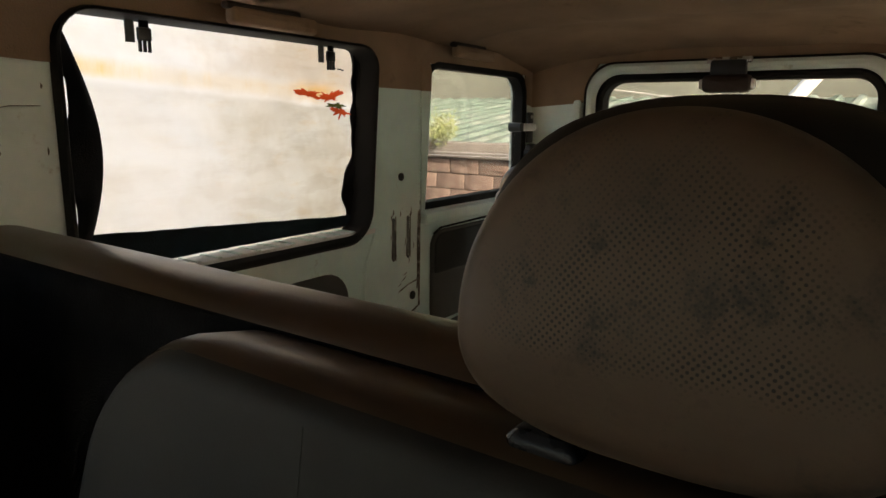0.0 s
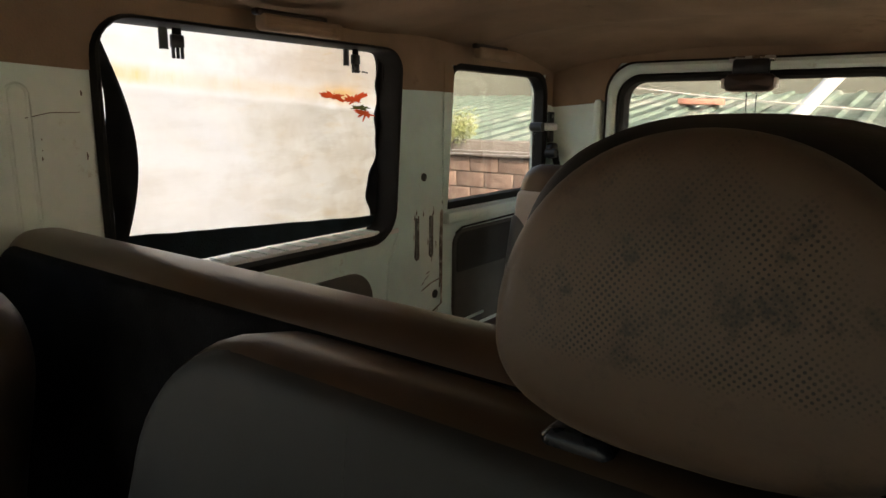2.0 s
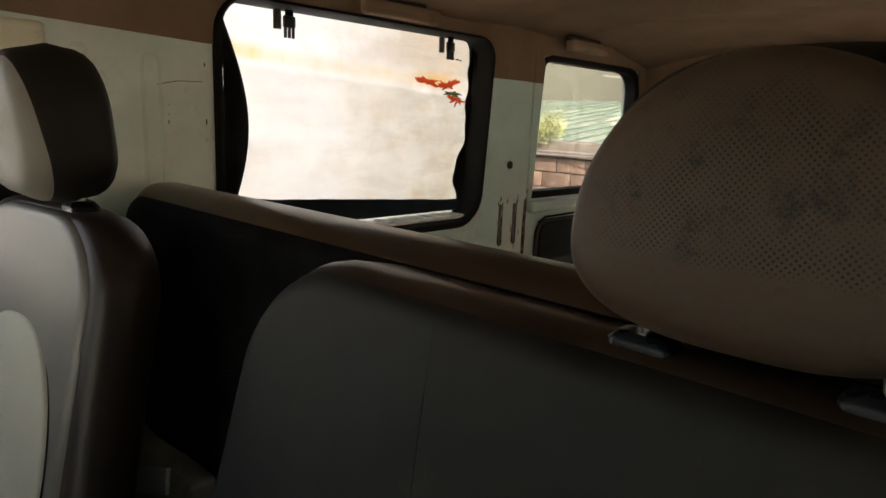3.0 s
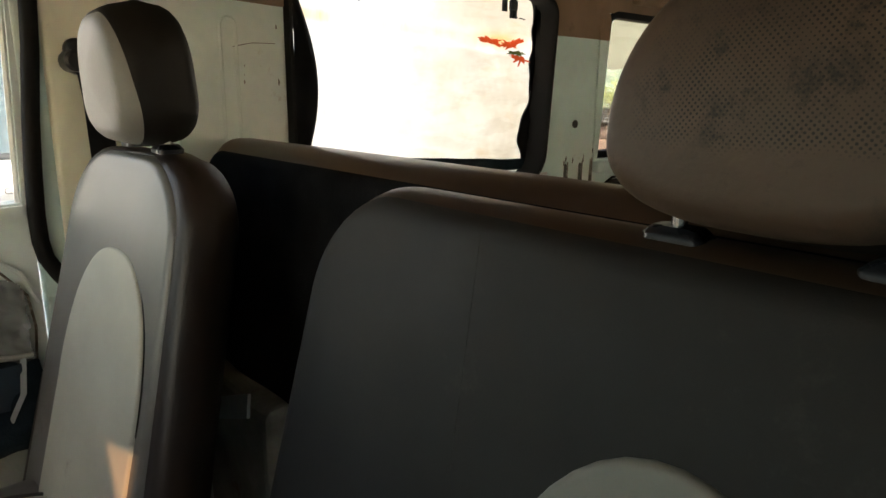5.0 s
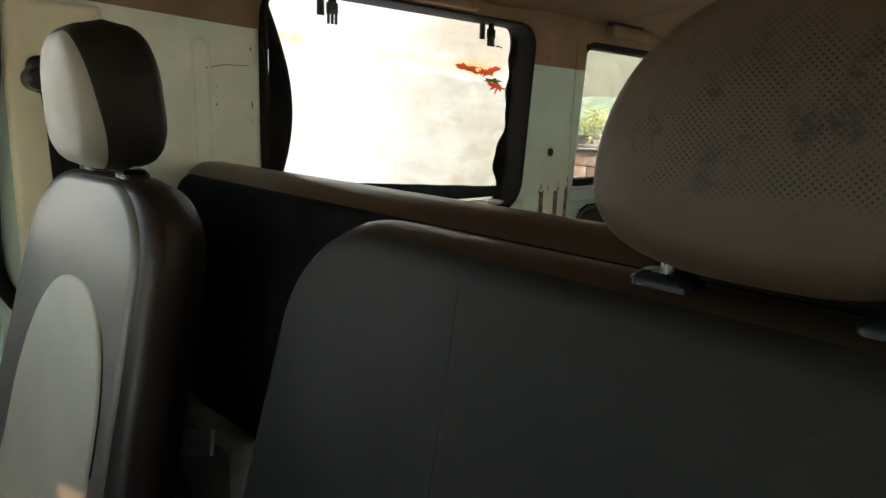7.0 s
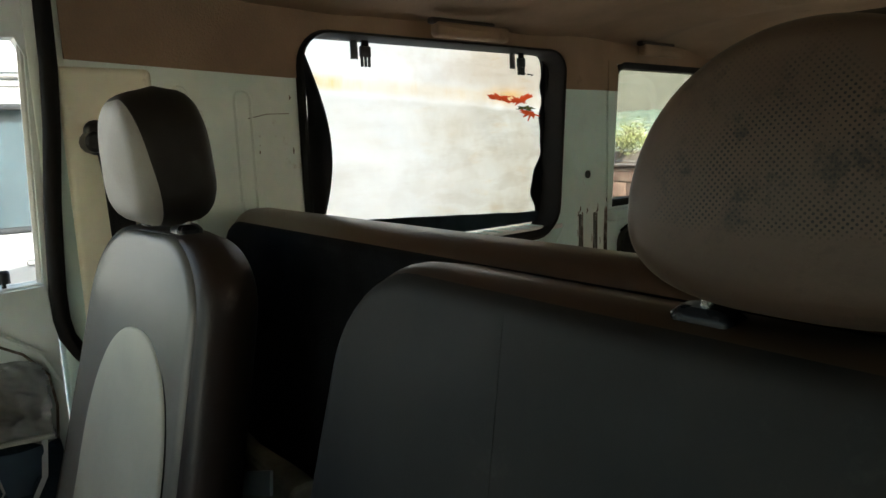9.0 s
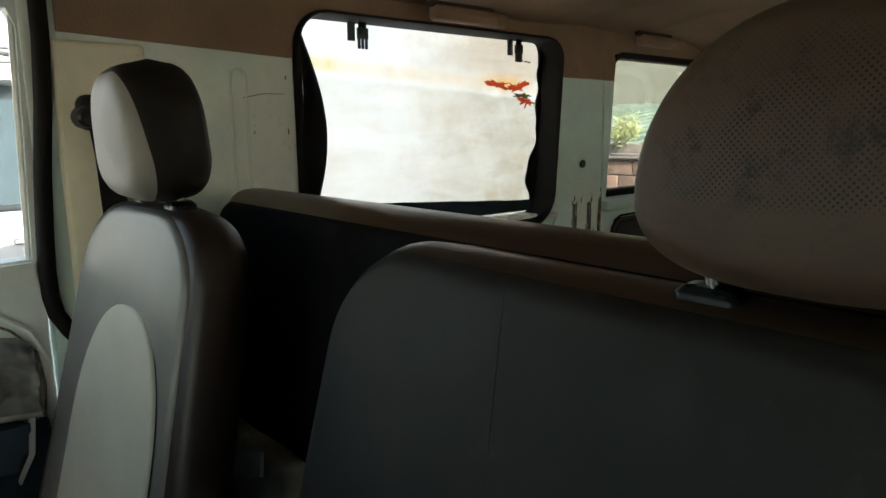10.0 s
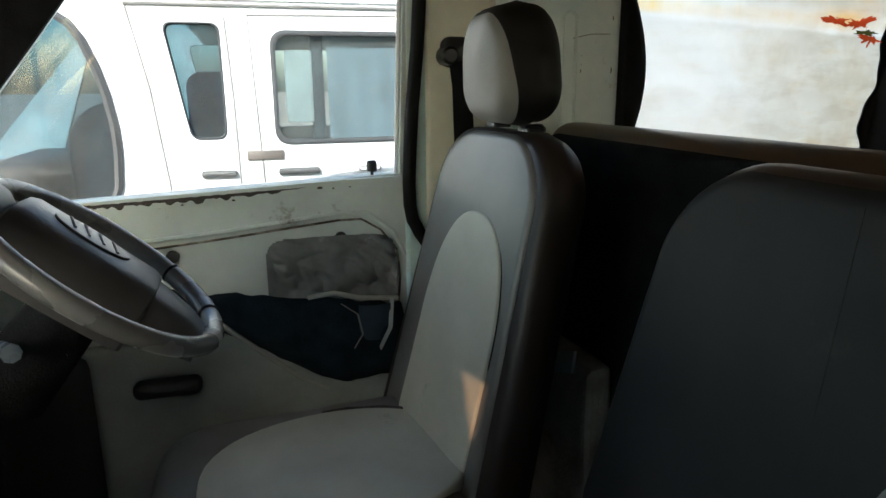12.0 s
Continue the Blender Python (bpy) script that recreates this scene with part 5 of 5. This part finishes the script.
# ---- loose things ----
def cloth_bundle():
    t = thing("cloth_bundle", "dark navy cloth tucked along the driver's door", "cloth")

    def f(u, v):
        y = -0.10 + 0.54 * u
        a = math.pi * v
        top = 0.912 - 0.075 * u + 0.012 * noise.noise(Vector((u * 9, 1, 0)))
        low = max(0.655, 0.895 - 0.35 * u)
        zc, h = (top + low) / 2, (top - low) / 2
        return LEFT + 0.012 + (0.05 + 0.02 * u) * math.sin(a) + 0.010 * noise.noise(Vector((u * 8, v * 5, 2))), y, zc - h * math.cos(a) + 0.008 * noise.noise(Vector((u * 14, v * 9, 7)))
    part("cloth", grid(46, 18, f), NAVY, t, "dark navy folded cloth")
    part("strap", strip([(LEFT + 0.075, 0.29, 0.865), (LEFT + 0.085, 0.325, 0.84), (LEFT + 0.085, 0.335, 0.79), (LEFT + 0.075, 0.31, 0.745)], 0.0035, (0.3, 1, 0)), GREYL, t, "thin grey strap")
    part("pale_hem", strip([(LEFT + 0.06, 0.41, 0.86), (LEFT + 0.085, 0.40, 0.80), (LEFT + 0.075, 0.375, 0.745), (LEFT + 0.06, 0.36, 0.72)], 0.010, (0.3, 1, 0)), surface("faded_hem", (0.36, 0.38, 0.38), 0.9), t, "faded hem")
    part("lining_fold", grid(8, 8, lambda u, v: (LEFT + 0.068 + 0.01 * math.sin(3 * u), 0.33 + 0.075 * u, 0.77 + 0.085 * v)), surface("blue_lining", (0.028, 0.05, 0.075), 0.9, 0.4), t, "blue lining")
    part("pale_edge", tube([(LEFT + 0.055, 0.00, 0.865), (LEFT + 0.075, 0.06, 0.815), (LEFT + 0.085, 0.12, 0.765), (LEFT + 0.088, 0.19, 0.705), (LEFT + 0.085, 0.25, 0.668)], 0.006, 6), surface("greyed_edging", (0.34, 0.35, 0.33), 0.8), t, "pale edging along the bottom")
    part("cord", tube([(LEFT + 0.03, 0.22, 0.873), (LEFT + 0.03, 0.28, 0.878), (LEFT + 0.035, 0.34, 0.862), (LEFT + 0.03, 0.43, 0.852)], 0.006, 8), surface("pale_cord", (0.45, 0.46, 0.42), 0.8), t, "pale cord edge")


cloth_bundle()


def sack():
    t = thing("cloth_sack", "crumpled grey sack behind the driver's seat", "sack")
    bm = box(-0.66, -0.345, 0.712, 0.768, 0.34, 0.80, 0.02, 3)
    bmesh.ops.subdivide_edges(bm, edges=bm.edges[:], cuts=4, use_grid_fill=True)
    part("hem", strip([(-0.66, 0.692, 0.69), (-0.50, 0.688, 0.765), (-0.36, 0.686, 0.822)], 0.045, (0, 0.1, 1), 0.006), surface("sack_hem", (0.62, 0.70, 0.71), 0.9), t, "pale blue-grey hem")
    part("sack_body", crumple(bm, 0.012, 9, 3), surface("sackcloth", (0.42, 0.43, 0.39), 0.9, 0.5, 9, 120, 0.4, dirt=(0.20, 0.12, 0.05), dirt_amount=0.3), t)


sack()

# ---- outside: the parked van alongside ----
VANGREY = surface("faded_handle", (0.035, 0.036, 0.038), 0.5)


VANWHITE = surface("van_white", (0.50, 0.525, 0.545), 0.35, 0.08, 2, 40, 0.03, dirt=(0.45, 0.44, 0.42), dirt_amount=0.12)


def parked_van():
    t = thing("parked_van", "white van parked close alongside with sliding door", "van")
    X = -2.2
    cab = [(-0.95, 0.90), (-0.46, 0.885), (-0.42, 0.90), (-0.392, 0.96), (-0.380, 1.10), (-0.382, 1.20), (-0.398, 1.32), (-0.425, 1.43), (-0.462, 1.53), (-0.50, 1.59), (-0.55, 1.625), (-0.61, 1.62), (-0.72, 1.55)]
    small = [(u - 0.075 * max(0.0, v - 1.14) / 0.46 if u < -0.04 else u, v) for u, v in rrect(-0.100, 0.040, 1.14, 1.60, 0.035)]
    slide = rrect(0.232, 1.15, 1.11, 1.575, 0.06)
    back = rrect(1.45, 2.1, 1.11, 1.575, 0.06)
    body = [(-1.75, 0.35), (2.4, 0.35), (2.4, 1.98), (-0.35, 1.98), (-0.62, 1.78), (-1.25, 1.05), (-1.75, 0.98)]
    part("side_panel", plate([body, cab, small, slide, back], "x", X - 0.05, X), VANWHITE, t, "white painted side")
    part("far_side", plate([body, cab, small, slide, back], "x", X - 1.50, X - 1.45), GREYBOARD, t, "grey trimmed far side")
    part("roof", grid(12, 8, lambda u, v: (X - 1.5 * u, -0.40 + 2.8 * v, 1.975 + 0.05 * math.sin(math.pi * u)), (0, 0, -0.03)), VANWHITE, t, "white roof")
    part("floor_pan", box(X - 1.48, X - 0.02, -1.7, 2.38, 0.38, 0.45), DASH, t)
    part("tail", box(X - 1.48, X - 0.02, 2.36, 2.40, 0.4, 1.95), VANWHITE, t)
    part("gutter", tube([(X + 0.008, -0.30, 1.668), (X + 0.008, 2.38, 1.668)], 0.008, 6), GREYP, t)
    part("gutter", tube([(X + 0.008, -0.27, 1.69), (X + 0.008, 2.38, 1.69)], 0.006, 6), VANWHITE, t)
    for loop, nm in ((small, "rear_cab_seal"), (slide, "sliding_window_seal"), (back, "back_window_seal")):
        us, vs = [p[0] for p in loop], [p[1] for p in loop]
        i = 0.020 if loop is not small else 0.008
        cu, cv = (min(us) + max(us)) / 2, (min(vs) + max(vs)) / 2
        part("window_seal", ring(loop, [((u - cu) * (1 - i * 2 / (max(us) - min(us))) + cu, (v - cv) * (1 - i * 2 / (max(vs) - min(vs))) + cv) for u, v in loop], "x", X - 0.04, X + 0.004, 0.004), surface("weathered_rubber", (0.030, 0.033, 0.037), 0.75, spec=0.2), t, "weathered grey rubber seal")
        part("window_pane", plate([loop], "x", X - 0.034, X - 0.030), CABGLASS if loop is small else BLUEGLASS, t, "bluish glass", smooth=False)
    part("cab_pane", plate([cab], "x", X - 0.034, X - 0.030), CABGLASS, t, "bluish cab glass", smooth=False)
    part("cab_seal", tube([(X + 0.004, u, v) for u, v in cab], 0.018, 6, closed=True), surface("cab_rubber", (0.022, 0.024, 0.027), 0.6), t)
    part("door_gap", tube([(X + 0.001, -0.21, 0.4), (X + 0.001, -0.20, 0.96), (X + 0.001, -0.24, 1.35), (X + 0.001, -0.31, 1.72)], 0.005, 6), GREYP, t)
    part("door_gap", tube([(X + 0.001, 0.085, 0.4), (X + 0.001, 0.075, 1.3), (X + 0.001, 0.06, 1.62)], 0.005, 6), GREYP, t)
    part("door_gap", tube([(X + 0.001, 0.185, 0.4), (X + 0.001, 0.175, 1.0), (X + 0.001, 0.15, 1.63), (X + 0.001, 1.25, 1.645)], 0.005, 6), GREYP, t)
    for y0, y1 in ((-0.075, 0.065), (0.236, 0.41)):
        part("door_handle", pillow(rrect(y0, y1, 0.985, 1.012, 0.008), 0.03, 0.009, 0.002, m=Matrix.Translation((X + 0.026, 0, 0)) @ Matrix.Rotation(math.pi / 2, 4, "Z")), VANGREY, t, "grey door handle")
    part("lock_plate", box(X, X + 0.012, 0.112, 0.262, 1.05, 1.09, 0.004), surface("taupe_plate", (0.06, 0.05, 0.045), 0.6), t, "taupe hinge plate")
    part("fuel_flap", ring(rrect(0.58, 0.68, 0.985, 1.01, 0.01), rrect(0.585, 0.675, 0.99, 1.005, 0.006), "x", X, X + 0.006), GREYP, t)
    part("inner_blind", box(X - 0.075, X - 0.055, 0.29, 0.405, 1.20, 1.50, 0.006), surface("pale_blind", (0.60, 0.56, 0.50), 0.8), t, "pale blind inside")
    part("inner_post", box(X - 0.11, X - 0.07, 0.40, 0.455, 1.08, 1.60, 0.01), surface("slate_post", (0.06, 0.065, 0.07), 0.6), t)
    part("inner_curtain", grid(30, 4, lambda u, v: (X - 0.065 + 0.003 * math.sin(u * 40), 0.47 + 0.66 * u, 1.08 + 0.48 * v)), surface("pale_blue_cloth", (0.30, 0.32, 0.335), 0.9), t, "pale blue curtain inside")
    part("inner_seat", pillow(rrect(-0.13, 0.10, 0.6, 1.42, 0.07), 0.5, 0.06, 0.01, m=Matrix.Translation((X - 0.3, 0, 0)) @ Matrix.Rotation(math.pi / 2, 4, "Z")), surface("slate_seat", (0.10, 0.13, 0.19), 0.8), t, "slate blue seat back")
    part("cab_dash", box(X - 1.2, X - 0.12, -1.0, -0.72, 0.6, 1.04, 0.05, 3), DASH, t)
    part("cab_seat", pillow(rrect(-0.66, -0.36, 0.55, 1.29, (0.05, 0.05, 0.06, 0.20)), 0.5, 0.06, 0.01, m=Matrix.Translation((X - 0.4, 0, 0)) @ Matrix.Rotation(math.pi / 2, 4, "Z")), surface("cab_seat", (0.035, 0.06, 0.075), 0.8), t)
    for y in (-1.1, 1.6):
        w = part("wheel", tube([(X - 0.20, y, 0.30), (X - 0.19, y, 0.30), (X - 0.02, y, 0.30), (X - 0.01, y, 0.30)], 0.3, 24, radii=[0.26, 0.30, 0.30, 0.26]), RUBBER, t, "black tyre")
        part("rim", tube([(X - 0.03, y, 0.30), (X - 0.004, y, 0.30)], 0.18, 20), CHROME, w)
    part("nose", box(X - 1.45, X - 0.05, -1.75, -1.70, 0.4, 0.98, 0.01), VANWHITE, t)


parked_van()

# ---- outside: an unseen awning, added to shade the windscreen ----
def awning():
    t = thing("awning", "unseen tin sheet on posts, added to keep sun off the windscreen", "awning")
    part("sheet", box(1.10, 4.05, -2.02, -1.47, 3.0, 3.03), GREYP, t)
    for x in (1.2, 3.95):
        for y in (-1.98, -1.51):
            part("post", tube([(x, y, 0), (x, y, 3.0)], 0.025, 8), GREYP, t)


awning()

# ---- outside: yard wall, tin roof, house ----
def pieces(m):
    """Each block a little lighter or darker than its neighbour."""
    n, l = m.node_tree.nodes, m.node_tree.links
    b = n["Principled BSDF"]
    info, hs, mr = n.new("ShaderNodeObjectInfo"), n.new("ShaderNodeHueSaturation"), n.new("ShaderNodeMapRange")
    mr.inputs["To Min"].default_value, mr.inputs["To Max"].default_value = 0.85, 1.18
    l.new(info.outputs["Random"], mr.inputs["Value"])
    l.new(mr.outputs[0], hs.inputs["Value"])
    l.new(b.inputs["Base Color"].links[0].from_socket, hs.inputs["Color"])
    l.new(hs.outputs[0], b.inputs["Base Color"])
    return m


STONE = surface("laterite", (0.225, 0.153, 0.123), 0.95, 0.45, 9, 70, 0.6, dirt=(0.30, 0.27, 0.22), dirt_amount=0.45, dirt_scale=6)
pieces(STONE)
CEMENT = surface("weathered_cement", (0.185, 0.165, 0.15), 0.95, 0.3, 4, 60, 0.5, dirt=(0.12, 0.11, 0.10), dirt_amount=0.3)
TIN = surface("green_tin", (0.24, 0.335, 0.29), 0.45, 0.25, 2.5, 30, 0.05, dirt=(0.50, 0.53, 0.50), dirt_amount=0.85, dirt_scale=1.5)
HOUSE = surface("weathered_plaster", (0.168, 0.178, 0.148), 0.95, 0.25, 0.8, 20, 0.3)
WY = 5.0
yard = solid("boundary_wall", box(-9, -1.15, WY + 0.02, WY + 0.24, 0, 1.235), CEMENT, "laterite block boundary wall with cement capping", "wall", "structure")
part("capping", box(-9, -1.15, WY - 0.03, WY + 0.28, 1.125, 1.255, 0.015), CEMENT, yard, "grey cement capping")
blk = mesh("block", box(-0.138, 0.138, 0.003, 0.09, -0.061, 0.061, 0.008), STONE)
for r in range(8):
    for c in range(15):
        b = new("block", blk)
        b.location = (-5.0 + 0.284 * c + (0.142 if r % 2 else 0), WY + 0.012 * ((r * 7 + c * 3) % 3) / 3, 1.058 - 0.130 * r)
        b.parent = yard


def tin_roof():
    t = solid("tin_roof", bmesh.new(), TIN, "green corrugated metal roof, sun-bleached", "roof")
    n, pitch = 46, 0.24
    prof = []
    for k in range(n):
        x = -7.5 + pitch * k
        prof += [(x, 0.0), (x + 0.10, 0.0), (x + 0.125, 0.032), (x + 0.185, 0.032), (x + 0.21, 0.0)]
    bm = bmesh.new()
    rows = [[bm.verts.new((x, 5.10 if x < -1.12 else 3.80, (1.222 if x < -1.12 else 1.11) + h)) for x, h in prof],
            [bm.verts.new((x, 9.2, 1.735 + h)) for x, h in prof]]
    for i in range(len(prof) - 1):
        bm.faces.new((rows[0][i], rows[0][i + 1], rows[1][i + 1], rows[1][i]))
    bmesh.ops.solidify(bm, geom=bm.faces[:], thickness=0.004)
    me = mesh("tin_roof", bm, TIN, smooth=False)
    t.data = me
    return t


roof = tin_roof()
pale = solid("tin_sheet", grid(2, 2, lambda u, v: (0.55 + 1.9 * u, 4.3 + 4.0 * v, 1.11 + 0.116 * (0.5 + 4.0 * v) + 0.045), (0, 0, 0.006)), surface("bleached_tin", (0.62, 0.64, 0.61), 0.5, 0.15, 3, 30, 0.05), "bleached flat tin sheet lying on the roof", "tin sheet", smooth=False)
for k in range(5):
    part("fold", tube([(0.62 + 0.42 * k, 4.3, 1.219), (0.62 + 0.42 * k, 8.3, 1.683)], 0.016, 6), TIN, pale)
part("support_wall", box(-1.6, 3.4, 4.2, 9.0, 0, 1.10), CEMENT, roof)
house = solid("house_wall", box(-14, 9, 9.6, 9.9, 0, 5.5), HOUSE, "weathered grey-green plastered house wall beyond the roof", "house", "structure")
solid("pale_building", box(9.0, 9.4, 2, 14, 0, 3.0), surface("pale_plaster", (0.7, 0.69, 0.66), 0.9, 0.15, 1.5, 30, 0.2), "pale plastered building beside the yard", "building", "structure")

solid("overhead_wire", tube([(-1.9, 4.5, 1.745), (-1.07, 4.5, 1.648), (-0.54, 4.5, 1.579), (0.3, 4.5, 1.50)], 0.004, 5), surface("pale_wire", (0.6, 0.58, 0.55), 0.5), "thin pale wire strung past the rear window", "wire")
solid("roof_pole", tube([(-0.30, 5.0, 1.27), (-0.03, 5.0, 1.61), (0.24, 5.0, 1.95)], 0.045, 10), WHITE, "pale metal pole leaning over the tin roof", "pole")
tile = solid("roof_tile", crumple(box(-0.22, 0.22, -0.12, 0.12, -0.03, 0.03, 0.01), 0.015, 6), surface("broken_tile", (0.42, 0.20, 0.15), 0.9, 0.3), "broken reddish tile lying on the tin roof", "tile")
tile.matrix_basis = Matrix.Translation((-1.44, 7.6, 1.611)) @ Matrix.Rotation(radians(12), 4, "Z")
for k, (z0, z1) in enumerate(((1.215, 1.18), (1.17, 1.16))):
    solid("wall_cable", tube([(-6 + 4.8 * i / 14, WY - 0.05, z0 + (z1 - z0) * i / 14 - 0.02 * math.sin(math.pi * i / 14)) for i in range(15)], 0.0035, 6), CABLE, "thin grey cable sagging along the wall", "cable", group="wall cables")


def bush():
    t = thing("bush", "small leafy bush growing over the boundary wall", "bush")
    rnd = random.Random(5)
    base = Vector((-2.74, 4.93, 1.20))
    leaves, limbs = bmesh.new(), bmesh.new()
    tube([base, base + Vector((0.02, 0, 0.05)), base + Vector((0.04, 0.02, 0.12))], 0.012, 6, bm=limbs, radii=[0.014, 0.012, 0.008])
    for i in range(16):
        a = rnd.uniform(0, 6.28)
        st = base + Vector((0.03, 0.01, rnd.uniform(0.03, 0.12)))
        en = base + Vector((0.26 * math.cos(a) * rnd.uniform(0.4, 1), 0.16 * math.sin(a), rnd.uniform(0.08, 0.30)))
        tube([st, (st + en) / 2 + Vector((0, 0, 0.04)), en], 0.004, 5, bm=limbs)
        for k in range(95):
            p = st.lerp(en, rnd.uniform(0.45, 1.08)) + Vector([rnd.gauss(0, 0.035) for _ in range(3)])
            mm = Matrix.Translation(p) @ Euler([rnd.uniform(0, 6.28) for _ in range(3)]).to_matrix().to_4x4()
            s = rnd.uniform(0.009, 0.019)
            vs = [leaves.verts.new(mm @ Vector(q)) for q in ((-s, 0, 0), (0, -s * 0.45, s * 0.1), (s, 0, 0), (0, s * 0.45, s * 0.1))]
            leaves.faces.new(vs)
    part("trunk", limbs, surface("bark", (0.16, 0.12, 0.08), 0.9), t)
    part("crown", leaves, surface("leaf", (0.24, 0.28, 0.10), 0.6, 0.4, 20, 60), t, "yellow-green leaves", smooth=False)


bush()
